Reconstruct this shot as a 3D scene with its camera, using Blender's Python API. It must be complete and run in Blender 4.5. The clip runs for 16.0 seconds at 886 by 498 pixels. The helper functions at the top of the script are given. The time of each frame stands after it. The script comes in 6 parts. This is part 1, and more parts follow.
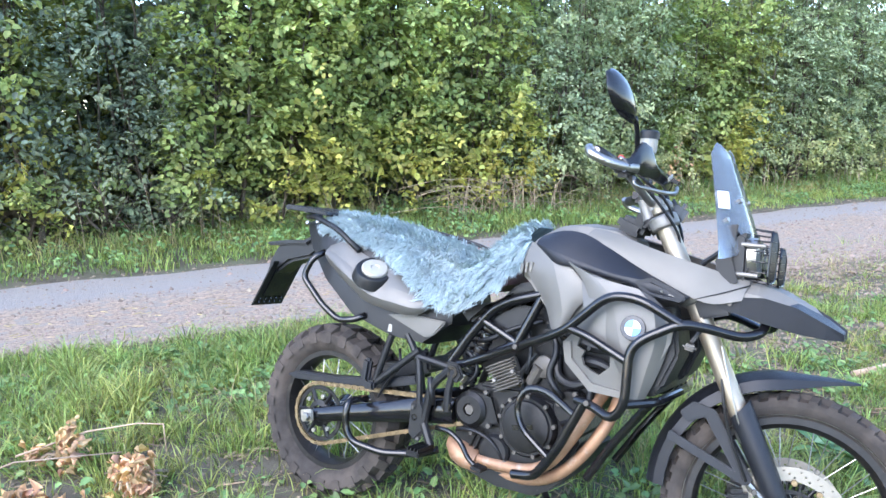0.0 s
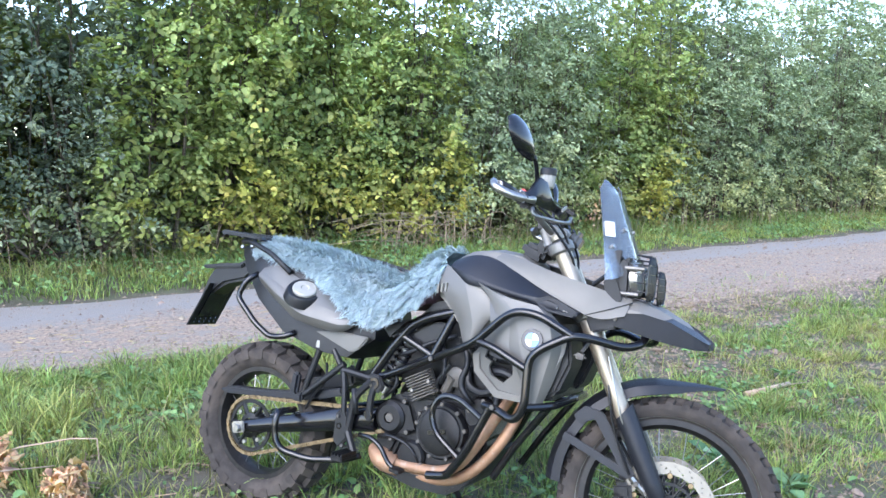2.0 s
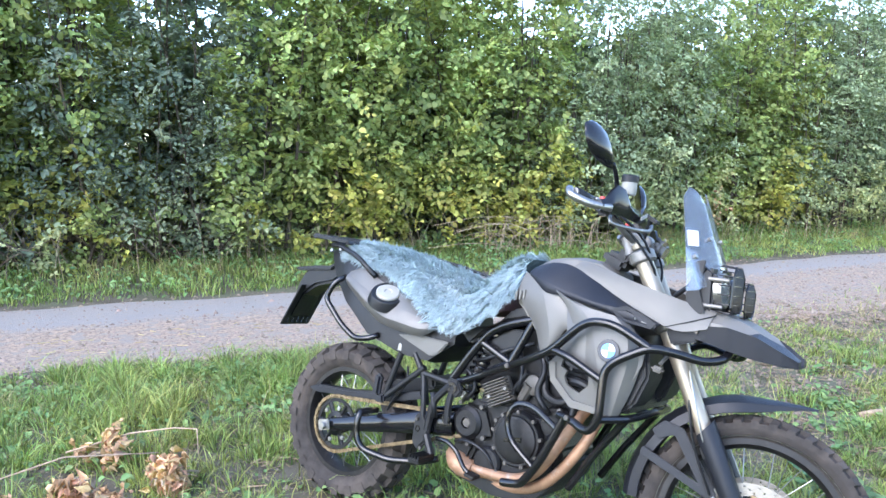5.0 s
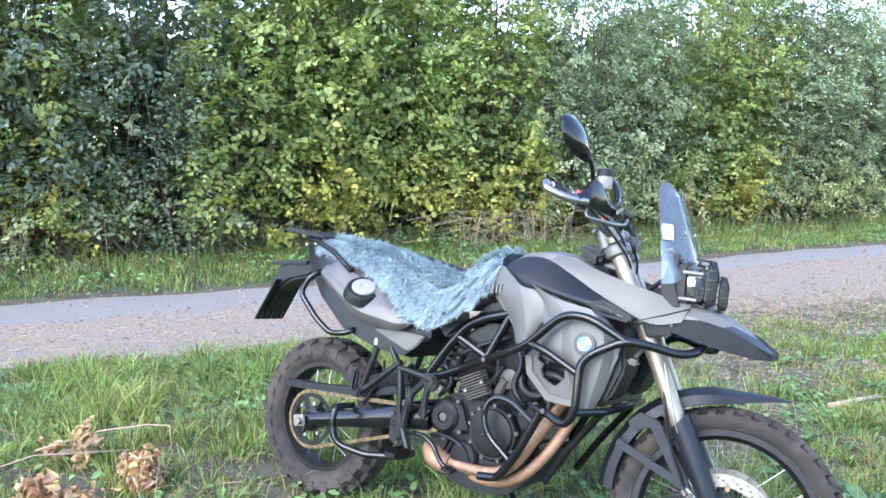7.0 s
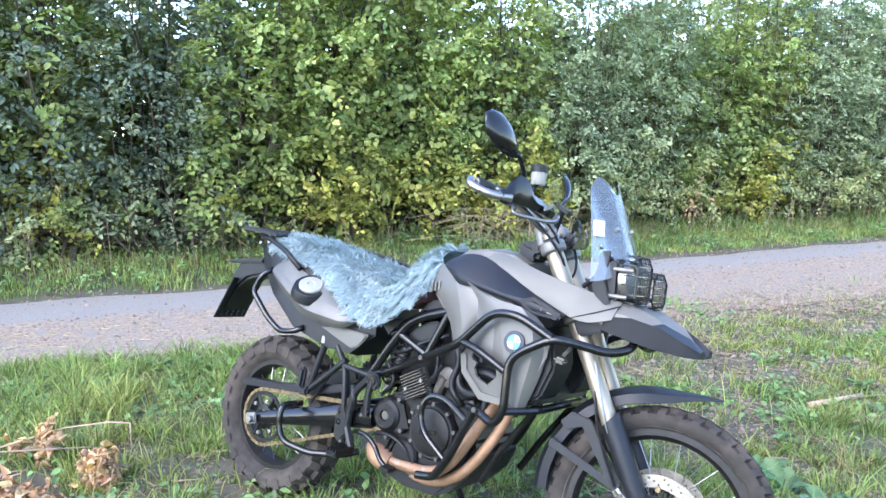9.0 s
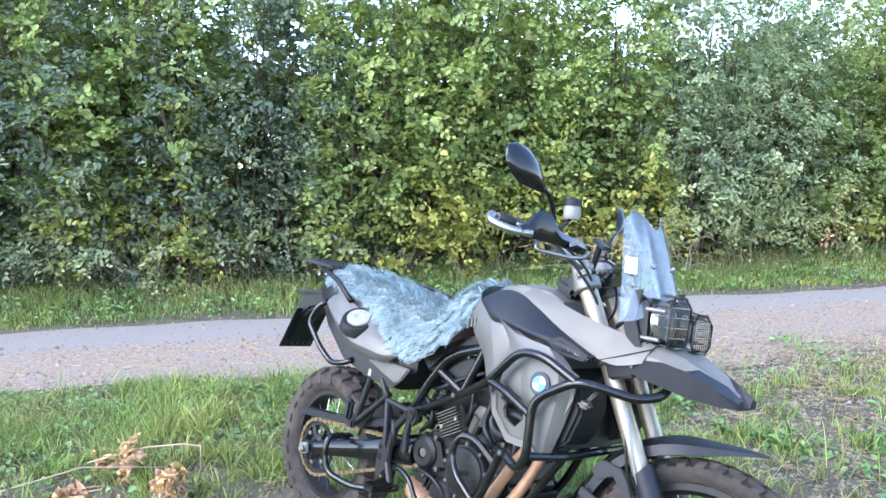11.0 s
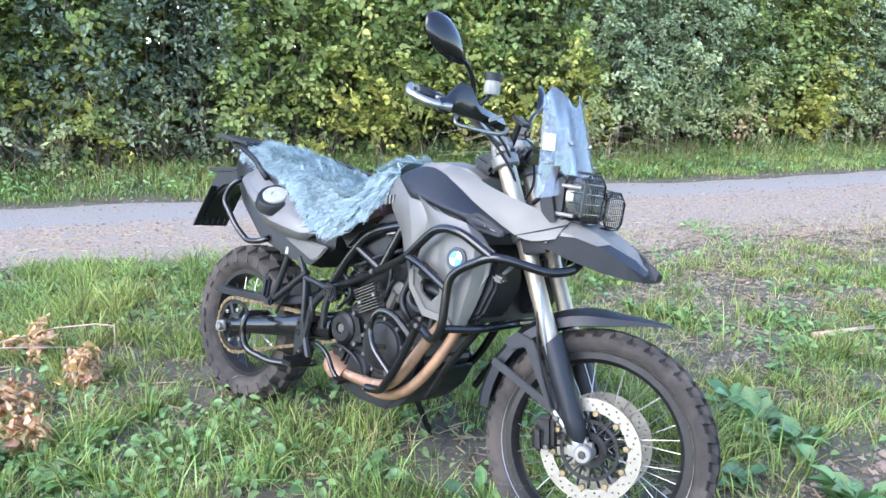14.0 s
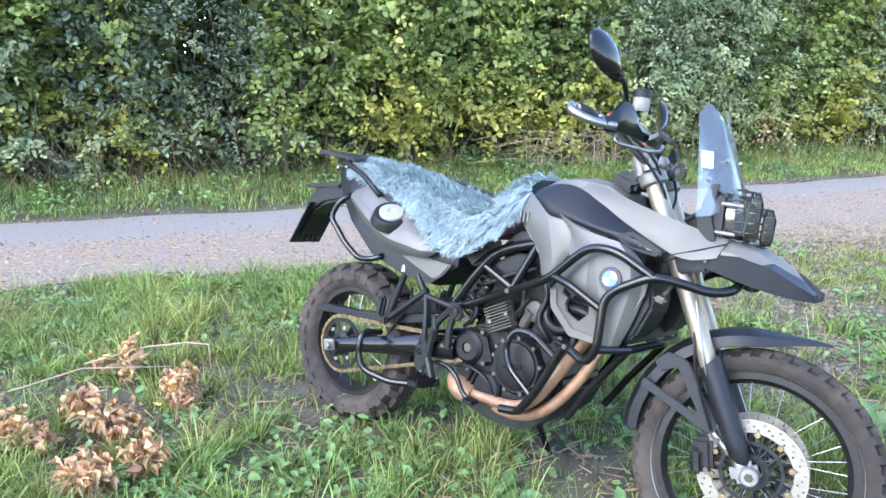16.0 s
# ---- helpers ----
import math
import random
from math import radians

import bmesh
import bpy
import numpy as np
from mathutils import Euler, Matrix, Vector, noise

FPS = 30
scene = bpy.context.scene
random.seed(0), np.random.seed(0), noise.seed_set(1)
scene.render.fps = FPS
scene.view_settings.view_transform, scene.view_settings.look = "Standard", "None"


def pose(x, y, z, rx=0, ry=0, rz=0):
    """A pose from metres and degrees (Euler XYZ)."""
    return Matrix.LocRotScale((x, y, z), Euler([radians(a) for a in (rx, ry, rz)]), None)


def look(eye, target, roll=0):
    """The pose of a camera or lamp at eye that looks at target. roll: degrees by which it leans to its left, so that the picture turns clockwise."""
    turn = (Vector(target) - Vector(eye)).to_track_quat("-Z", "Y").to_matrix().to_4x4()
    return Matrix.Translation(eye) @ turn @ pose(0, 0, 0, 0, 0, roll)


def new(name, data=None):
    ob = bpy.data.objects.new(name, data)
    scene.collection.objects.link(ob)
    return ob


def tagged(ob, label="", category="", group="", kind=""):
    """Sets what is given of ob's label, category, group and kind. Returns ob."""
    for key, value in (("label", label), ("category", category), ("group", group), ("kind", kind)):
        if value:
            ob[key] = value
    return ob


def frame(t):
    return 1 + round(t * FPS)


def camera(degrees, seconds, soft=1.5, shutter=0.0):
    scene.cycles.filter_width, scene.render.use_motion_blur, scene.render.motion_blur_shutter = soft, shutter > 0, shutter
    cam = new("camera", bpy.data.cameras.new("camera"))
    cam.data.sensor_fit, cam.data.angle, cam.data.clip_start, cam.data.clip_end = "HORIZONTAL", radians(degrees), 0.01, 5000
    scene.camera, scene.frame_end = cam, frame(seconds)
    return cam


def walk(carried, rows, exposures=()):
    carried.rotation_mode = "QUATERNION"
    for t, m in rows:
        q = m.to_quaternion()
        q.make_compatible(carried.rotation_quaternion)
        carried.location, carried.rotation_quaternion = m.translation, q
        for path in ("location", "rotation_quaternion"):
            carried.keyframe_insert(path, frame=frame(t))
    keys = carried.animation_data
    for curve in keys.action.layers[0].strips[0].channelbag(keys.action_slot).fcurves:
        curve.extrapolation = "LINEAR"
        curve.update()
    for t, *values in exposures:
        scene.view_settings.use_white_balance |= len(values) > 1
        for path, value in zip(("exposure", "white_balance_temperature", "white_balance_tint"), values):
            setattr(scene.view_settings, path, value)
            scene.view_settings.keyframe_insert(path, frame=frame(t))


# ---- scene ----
cam = camera(60.3, 16.0)
METRES, EYE, TILT, LEAN, TURN = 2.0, 1.405, -9.5, 1.0, 0.0
ROWS = [
    (0.0, 0.0, 0.0, 0.0, 0.0, 0.0, -0.0),
    (0.5, -0.0499, -0.046, -0.0106, -3.52, 0.62, 0.21),
    (1.0, -0.1019, -0.1009, -0.0273, -9.07, 0.63, 0.67),
    (1.5, -0.0721, -0.1283, -0.0215, -10.56, 1.74, 0.83),
    (2.0, 0.0202, -0.1353, -0.0249, -4.83, 2.74, -0.56),
    (2.5, 0.0667, -0.1386, -0.0223, -1.34, 2.87, -1.42),
    (3.0, 0.079, -0.1397, -0.0235, 1.13, 2.79, -1.93),
    (3.5, 0.0774, -0.1436, -0.0224, 3.2, 2.7, -2.19),
    (6.0, 0.0782, -0.1365, -0.0166, 3.39, 2.8, -1.59),
    (6.5, 0.077, -0.1355, -0.0196, 2.41, 2.55, -1.73),
    (7.0, 0.0731, -0.1363, -0.0188, 1.57, 2.43, -1.67),
    (7.5, 0.0675, -0.1335, -0.021, 1.29, 2.26, -1.55),
    (8.0, 0.0926, -0.1383, -0.0265, 1.34, 1.91, -1.42),
    (10.5, 0.3777, -0.078, 0.0069, 10.65, 3.45, -2.32),
    (11.0, 0.3805, -0.075, 0.005, 13.41, 3.9, -2.48),
    (11.5, 0.3764, -0.0805, 0.0051, 15.73, 4.0, -2.65),
    (12.0, 0.368, -0.0854, 0.0027, 17.5, 3.57, -2.94),
    (12.5, 0.3654, -0.0898, 0.0043, 18.46, 3.15, -3.22),
    (13.0, 0.3752, -0.0854, 0.0047, 15.2, 3.31, -3.58),
    (13.5, 0.3801, -0.0805, -0.0001, 11.61, 1.3, -3.3),
    (14.0, 0.3873, -0.0627, -0.0139, 7.67, -4.18, -3.04),
    (14.5, 0.3682, -0.0582, -0.0139, 4.87, -6.74, -2.79),
    (15.0, 0.2935, -0.075, -0.0068, 5.45, -5.44, -2.5),
    (15.5, 0.2114, -0.0874, -0.0076, 6.62, -4.29, -2.43),
    (16.0, 0.1578, -0.0728, -0.0029, 7.37, -3.83, -2.52),
]
walk(cam, [(t, pose(0, 0, EYE, TILT, LEAN, TURN) @ pose(METRES * x, METRES * y, METRES * z, 90 + pitch, roll, yaw)) for t, x, y, z, yaw, pitch, roll in ROWS],
     exposures=[(0.0, 2.60, 6050, 15), (1.0, 2.56, 6050, 15), (2.0, 2.40, 6050, 15), (3.0, 2.50, 6050, 15), (6.5, 2.56, 6050, 15), (8.0, 2.61, 6050, 15), (10.5, 2.63, 6050, 15), (12.5, 2.68, 6050, 15), (13.5, 2.61, 6050, 15), (14.0, 2.64, 6050, 15), (16.0, 2.63, 6050, 15)])

# ---- light: clear evening sky, the sun low and veiled behind the camera ----
world = bpy.data.worlds.new("sky")
scene.world = world
world.use_nodes = True
wn = world.node_tree.nodes
sky = wn.new("ShaderNodeTexSky")
sky.sky_type, sky.sun_disc = "NISHITA", False
SUN_EL, SUN_AZ = radians(40), radians(222)
sky.sun_elevation, sky.sun_rotation = SUN_EL, SUN_AZ
sky.air_density, sky.dust_density, sky.ozone_density = 1.0, 0.6, 1.2
world.node_tree.links.new(sky.outputs[0], wn["Background"].inputs[0])
wn["Background"].inputs[1].default_value = 0.15
sun = new("sun", bpy.data.lights.new("sun", "SUN"))
sun.data.energy, sun.data.angle, sun.data.color = 0.85, radians(45), (1.0, 0.95, 0.86)
SUN_DIR = Vector((math.sin(SUN_AZ) * math.cos(SUN_EL), math.cos(SUN_AZ) * math.cos(SUN_EL), math.sin(SUN_EL)))
sun.matrix_world = look(SUN_DIR * 30, (0, 0, 0))

rng = np.random.default_rng(7)


# ---- materials ----
def material(name, colour, rough=0.6, metal=0.0, spread=0.15, scale=8.0, bump=0.0, bump_scale=60.0, second=None,
             per_island=0.0, per_object=0.0, coat=0.0, translucent=0.0, spec=0.5, stain=None, coords="Object"):
    """A surface with two scales of colour variation, fine relief and, for leaves, light coming through."""
    m = bpy.data.materials.new(name)
    m.use_nodes = True
    n, l = m.node_tree.nodes, m.node_tree.links
    b = n["Principled BSDF"]
    tc = n.new("ShaderNodeTexCoord").outputs[coords]

    def noise_tex(s, detail=5.0, r=0.6):
        t = n.new("ShaderNodeTexNoise")
        t.inputs["Scale"].default_value, t.inputs["Detail"].default_value, t.inputs["Roughness"].default_value = s, detail, r
        l.new(tc, t.inputs["Vector"])
        return t.outputs["Fac"]

    def mix(a, c, fac, mode="MIX"):
        x = n.new("ShaderNodeMix")
        x.data_type, x.blend_type = "RGBA", mode
        for v, i in ((a, 6), (c, 7), (fac, 0)):
            if isinstance(v, tuple):
                x.inputs[i].default_value = (*v, 1)
            elif isinstance(v, float):
                x.inputs[i].default_value = v
            else:
                l.new(v, x.inputs[i])
        return x.outputs[2]

    def ramp(fac, a, c):
        r = n.new("ShaderNodeMapRange")
        r.inputs["From Min"].default_value, r.inputs["From Max"].default_value = a, c
        l.new(fac, r.inputs["Value"])
        return r.outputs[0]

    dark = tuple(c * (1 - spread) for c in colour)
    lite = tuple(min(1, c * (1 + spread)) for c in colour)
    col = mix(dark, lite, ramp(noise_tex(scale), 0.3, 0.7))
    if second:
        col = mix(col, second, ramp(noise_tex(scale * 0.31, 4.0), 0.48, 0.62))
    if per_island or per_object:
        if per_island:
            rnd = n.new("ShaderNodeNewGeometry").outputs["Random Per Island"]
        else:
            rnd = n.new("ShaderNodeObjectInfo").outputs["Random"]
        k = per_island or per_object
        hs = n.new("ShaderNodeHueSaturation")
        l.new(col, hs.inputs["Color"])
        v = n.new("ShaderNodeMapRange")
        v.inputs["To Min"].default_value, v.inputs["To Max"].default_value = 1 - k, 1 + k
        l.new(rnd, v.inputs["Value"])
        l.new(v.outputs[0], hs.inputs["Value"])
        h = n.new("ShaderNodeMapRange")
        h.inputs["To Min"].default_value, h.inputs["To Max"].default_value = 0.5 - 0.06 * k, 0.5 + 0.05 * k
        fr = n.new("ShaderNodeMath")
        fr.operation = "MULTIPLY"
        fr.inputs[1].default_value = 7.31
        l.new(rnd, fr.inputs[0])
        fc = n.new("ShaderNodeMath")
        fc.operation = "FRACT"
        l.new(fr.outputs[0], fc.inputs[0])
        l.new(fc.outputs[0], h.inputs["Value"])
        l.new(h.outputs[0], hs.inputs["Hue"])
        col = hs.outputs[0]
    if stain:
        col = mix(col, stain, ramp(noise_tex(scale * 2.3, 8.0, 0.7), 0.55, 0.75))
    l.new(col, b.inputs["Base Color"])
    rr = n.new("ShaderNodeMapRange")
    rr.inputs["To Min"].default_value, rr.inputs["To Max"].default_value = max(0.03, rough * 0.8), min(1, rough * 1.2)
    l.new(noise_tex(scale * 3, 3.0), rr.inputs["Value"])
    l.new(rr.outputs[0], b.inputs["Roughness"])
    b.inputs["Metallic"].default_value = metal
    b.inputs["Specular IOR Level"].default_value = spec
    b.inputs["Coat Weight"].default_value = coat
    if bump:
        bp = n.new("ShaderNodeBump")
        bp.inputs["Strength"].default_value, bp.inputs["Distance"].default_value = bump, 0.01
        l.new(noise_tex(bump_scale, 6.0, 0.65), bp.inputs["Height"])
        l.new(bp.outputs[0], b.inputs["Normal"])
    if translucent:
        tr = n.new("ShaderNodeBsdfTranslucent")
        l.new(mix(col, (1.0, 1.0, 0.5), 1.0, "MULTIPLY"), tr.inputs["Color"])
        ms = n.new("ShaderNodeMixShader")
        ms.inputs[0].default_value = translucent
        l.new(b.outputs[0], ms.inputs[1])
        l.new(tr.outputs[0], ms.inputs[2])
        l.new(ms.outputs[0], n["Material Output"].inputs["Surface"])
    return m


SOIL = material("soil", (0.085, 0.073, 0.05), 0.95, spread=0.45, scale=5.0, bump=0.9, bump_scale=55, second=(0.085, 0.09, 0.05), stain=(0.05, 0.045, 0.03), coords="Object")
GRAVEL = material("gravel", (0.285, 0.208, 0.148), 0.95, spread=0.6, scale=30.0, bump=1.0, bump_scale=70, second=(0.235, 0.205, 0.172), stain=(0.13, 0.10, 0.078))
# two wheel lanes packed hard and grey, with brown loose gravel between and beside them
gn, gl_ = GRAVEL.node_tree.nodes, GRAVEL.node_tree.links
bsdf = gn["Principled BSDF"]
plain = bsdf.inputs["Base Color"].links[0].from_socket
turned = gn.new("ShaderNodeVectorRotate")
turned.rotation_type, turned.inputs["Angle"].default_value = "Z_AXIS", -radians(28.8)
gl_.new(gn.new("ShaderNodeTexCoord").outputs["Object"], turned.inputs["Vector"])
wobble = gn.new("ShaderNodeTexNoise")
wobble.inputs["Scale"].default_value, wobble.inputs["Detail"].default_value = 1.3, 6.0
gl_.new(turned.outputs[0], wobble.inputs["Vector"])
split = gn.new("ShaderNodeSeparateXYZ")
gl_.new(turned.outputs[0], split.inputs[0])
shifted = gn.new("ShaderNodeMath")
shifted.operation, shifted.inputs[1].default_value = "MULTIPLY_ADD", 0.9
gl_.new(wobble.outputs["Fac"], shifted.inputs[0])
gl_.new(split.outputs["Y"], shifted.inputs[2])
lanes = gn.new("ShaderNodeValToRGB")
for at_, v_ in ((0.05, 0.0), (0.22, 0.15), (0.36, 0.1), (0.5, 0.1), (0.62, 0.85), (0.92, 0.75)):
    e_ = lanes.color_ramp.elements.new(at_)
    e_.color = (v_, v_, v_, 1)
lanes.color_ramp.elements[0].color, lanes.color_ramp.elements[-1].color = (0, 0, 0, 1), (0.3, 0.3, 0.3, 1)
span = gn.new("ShaderNodeMapRange")
span.inputs["From Min"].default_value, span.inputs["From Max"].default_value = 5.5, 8.9
gl_.new(shifted.outputs[0], span.inputs["Value"])
gl_.new(span.outputs[0], lanes.inputs[0])
packed = gn.new("ShaderNodeMix")
packed.data_type = "RGBA"
packed.inputs[7].default_value = (0.235, 0.225, 0.215, 1)
gl_.new(lanes.outputs[0], packed.inputs[0])
gl_.new(plain, packed.inputs[6])
gl_.new(packed.outputs[2], bsdf.inputs["Base Color"])
PEBBLE = material("pebble", (0.225, 0.172, 0.128), 0.9, spread=0.2, scale=30, per_island=0.4, bump=0.3, bump_scale=150)
GRASS = material("grass_blade", (0.195, 0.268, 0.078), 0.55, spread=0.45, scale=3.2, per_island=0.7, translucent=0.33, spec=0.3, second=(0.30, 0.335, 0.105))
GRASS_DRY = material("grass_dry", (0.36, 0.29, 0.14), 0.7, spread=0.25, scale=3, per_island=0.35, translucent=0.25)
THATCH = material("thatch", (0.2, 0.15, 0.085), 0.85, spread=0.4, scale=4, per_island=0.6)
WEED = material("weed_leaf", (0.15, 0.255, 0.085), 0.55, spread=0.3, scale=20, per_island=0.4, translucent=0.3)
DOCK = material("dock_leaf", (0.12, 0.22, 0.085), 0.4, spread=0.3, scale=14, per_island=0.4, translucent=0.25, second=(0.17, 0.27, 0.11))
HAZEL = material("hazel_leaf", (0.285, 0.36, 0.13), 0.6, spread=0.4, scale=0.8, per_island=0.4, spec=0.3, translucent=0.42, second=(0.45, 0.43, 0.11))
DOGWOOD = material("dogwood_leaf", (0.165, 0.21, 0.145), 0.65, spread=0.35, scale=1.0, per_island=0.4, spec=0.25, translucent=0.3, second=(0.225, 0.26, 0.15))
PRIVET = material("privet_leaf", (0.28, 0.35, 0.22), 0.7, spread=0.4, scale=0.8, per_island=0.4, spec=0.15, translucent=0.4, second=(0.39, 0.415, 0.2))
BARK = material("bark", (0.11, 0.085, 0.06), 0.9, spread=0.4, scale=14, bump=0.6, bump_scale=50)
TWIG = material("dry_twig", (0.34, 0.26, 0.17), 0.85, spread=0.35, scale=10, per_island=0.4)
DEADLEAF = material("dead_leaf", (0.64, 0.41, 0.23), 0.75, spread=0.35, scale=25, per_island=0.4, translucent=0.2, bump=0.5, bump_scale=120)


# ---- mesh helpers ----
def link_mesh(name, verts, faces, mat=None, smooth=False):
    me = bpy.data.meshes.new(name)
    me.from_pydata([tuple(v) for v in verts], [], faces)
    if mat:
        me.materials.append(mat)
    if smooth:
        me.polygons.foreach_set("use_smooth", [True] * len(me.polygons))
    me.update()
    return new(name, me)


def mass_mesh(name, pts, pattern, mat, parent=None, smooth=False):
    """Many alike small pieces in one mesh: pts is (pieces, corners, 3), pattern the faces of one piece."""
    k, c, _ = pts.shape
    loops = np.concatenate([np.array(p) for p in pattern])
    totals = np.array([len(p) for p in pattern])
    me = bpy.data.meshes.new(name)
    me.vertices.add(k * c)
    me.vertices.foreach_set("co", pts.astype(np.float32).ravel())
    me.loops.add(k * len(loops))
    me.loops.foreach_set("vertex_index", (loops[None, :] + (np.arange(k) * c)[:, None]).astype(np.int32).ravel())
    me.polygons.add(k * len(pattern))
    tot = np.tile(totals, k)
    me.polygons.foreach_set("loop_start", (np.cumsum(tot) - tot).astype(np.int32))
    if smooth:
        me.polygons.foreach_set("use_smooth", [True] * (k * len(pattern)))
    me.materials.append(mat)
    me.update(calc_edges=True)
    ob = new(name, me)
    if parent:
        ob.parent = parent
    return ob


def unit(a):
    return a / np.maximum(np.linalg.norm(a, axis=-1, keepdims=True), 1e-9)


LEAF_PATTERN = [(0, 1, 2, 3), (0, 3, 4, 5)]


def leaves(at, normal, tip, size, ratio=0.75, fold=0.18, droop=0.15):
    """Leaf blades folded along the midrib: (pieces, 6, 3)."""
    nrm = unit(normal)
    d = unit(tip - (tip * nrm).sum(1, keepdims=True) * nrm)
    s = np.cross(nrm, d)
    z = np.asarray(size)[:, None]
    h = z * ratio * 0.5
    up = nrm * z
    out = np.stack([at, at + d * z * 0.22 + s * h * 0.85 + up * fold * 0.6, at + d * z * 0.66 + s * h * 0.8 + up * fold * 0.5,
                    at + d * z - up * droop, at + d * z * 0.66 - s * h * 0.8 + up * fold * 0.5, at + d * z * 0.22 - s * h * 0.85 + up * fold * 0.6], 1)
    return out


def tubes(name, paths, mat, sides=6, parent=None):
    """Tapered round stems along paths [(points, radius at the start, radius at the end)], in one mesh."""
    vs, fs = [], []
    for pts, r0, r1 in paths:
        base = len(vs)
        m = len(pts)
        for i, p in enumerate(pts):
            a = Vector(pts[min(i + 1, m - 1)]) - Vector(pts[max(i - 1, 0)])
            q = a.to_track_quat("Z", "Y")
            r = r0 + (r1 - r0) * i / max(1, m - 1)
            for k in range(sides):
                w = 2 * math.pi * k / sides
                vs.append(Vector(p) + q @ Vector((r * math.cos(w), r * math.sin(w), 0)))
        for i in range(m - 1):
            for k in range(sides):
                j = (k + 1) % sides
                fs.append((base + i * sides + k, base + i * sides + j, base + (i + 1) * sides + j, base + (i + 1) * sides + k))
        fs.append(tuple(base + k for k in reversed(range(sides))))
        fs.append(tuple(base + (m - 1) * sides + k for k in range(sides)))
    ob = link_mesh(name, vs, fs, mat, True)
    if parent:
        ob.parent = parent
    return ob


# ---- ground: the verge, the gravel track and the bank under the hedge ----
ROAD_TURN = radians(28.8)
CU, SU = math.cos(ROAD_TURN), math.sin(ROAD_TURN)


def from_uv(u, v):
    """Along the track and across it, to x and y."""
    return u * CU - v * SU, u * SU + v * CU


def to_uv(x, y):
    return x * CU + y * SU, -x * SU + y * CU


def smooth_step(a, b, x):
    t = np.clip((x - a) / (b - a), 0, 1)
    return t * t * (3 - 2 * t)


def near_edge(u):
    return 5.62 - 0.06 * u + 0.12 * np.sin(u * 1.3) + 0.07 * np.sin(u * 3.7 + 1) - 0.25 * smooth_step(-0.5, 0.5, u) - 0.55 * smooth_step(2.2, 4.2, u) * (1 - 0.4 * smooth_step(6, 9, u))


def far_edge(u):
    return 8.28 + 0.07 * np.sin(u * 1.1 + 2) + 0.05 * np.sin(u * 4.1)


def ground_z(u, v):
    z = -0.085 * smooth_step(4.2, 5.6, v) + 0.02 * np.exp(-((v - 7.0) / 0.5) ** 2)
    z = z + 0.32 * smooth_step(8.2, 10.2, v)
    z = z - 0.03 * smooth_step(0.5, 2.5, u * CU - v * SU)
    return z + 0.018 * np.sin(u * 1.9 + v * 0.7) * np.sin(v * 2.3 - u * 0.6) * (1 - smooth_step(4.8, 5.4, v) * (1 - smooth_step(8.2, 8.6, v)))


def lay(u, v):
    x, y = from_uv(u, v)
    return np.stack([x, y, ground_z(u, v)], -1)


us = np.concatenate([[-600, -200, -80, -40, -22], np.arange(-14, 40, 0.3), [44, 60, 110, 250, 600]])
vs_ = np.concatenate([[-600, -200, -60, -20, -8], np.arange(-4, 13, 0.15), [15, 20, 40, 120, 600]])
gu, gv = np.meshgrid(us, vs_, indexing="ij")
gp = lay(gu, gv).reshape(-1, 3)
nv = len(vs_)
gf = [(i * nv + j, (i + 1) * nv + j, (i + 1) * nv + j + 1, i * nv + j + 1) for i in range(len(us) - 1) for j in range(nv - 1)]
tagged(link_mesh("ground", gp, gf, SOIL, True), "brown stony soil of a grassy roadside verge", "ground", kind="structure")

ru = np.concatenate([[-300, -80, -30], np.arange(-14, 40, 0.2), [60, 120, 300]])
rt = np.linspace(0, 1, 15)
rp = []
for u in ru:
    a, b = near_edge(u), far_edge(u)
    a += 0.05 * noise.noise((u * 2.1, 3, 0))
    p = lay(np.full(15, u), a + (b - a) * rt)
    p[:, 2] += 0.012 * np.sin(rt * math.pi) ** 0.3 + 0.004
    p[0, 2] -= 0.03
    p[-1, 2] -= 0.03
    rp.append(p)
rf = [(i * 15 + j, (i + 1) * 15 + j, (i + 1) * 15 + j + 1, i * 15 + j + 1) for i in range(len(ru) - 1) for j in range(14)]
tagged(link_mesh("road", np.concatenate(rp), rf, GRAVEL, True), "pale grey gravel farm track with worn wheel lanes", "road", kind="structure")


def scatter(n, u0, u1, v0, v1):
    return rng.uniform(u0, u1, n), rng.uniform(v0, v1, n)


def stones(name, u, v, size, label):
    k = len(u)
    o = np.array([(1, 0, 0), (0, 1, 0), (-1, 0, 0), (0, -1, 0), (0, 0, 0.8), (0, 0, -0.6)])
    p = o[None, :5] * size[:, None, None] * rng.uniform(0.6, 1.25, (k, 5, 3))
    a = rng.uniform(0, 6.28, k)
    c, s = np.cos(a)[:, None], np.sin(a)[:, None]
    p = np.stack([p[..., 0] * c - p[..., 1] * s, p[..., 0] * s + p[..., 1] * c, p[..., 2]], -1)
    g = lay(u, v)
    g[:, 2] += 0.002 + 0.008 * (v > near_edge(u))
    return tagged(mass_mesh(name, p + g[:, None], [(0, 1, 4), (1, 2, 4), (2, 3, 4), (3, 0, 4)], PEBBLE), label, "gravel", kind="stuff")


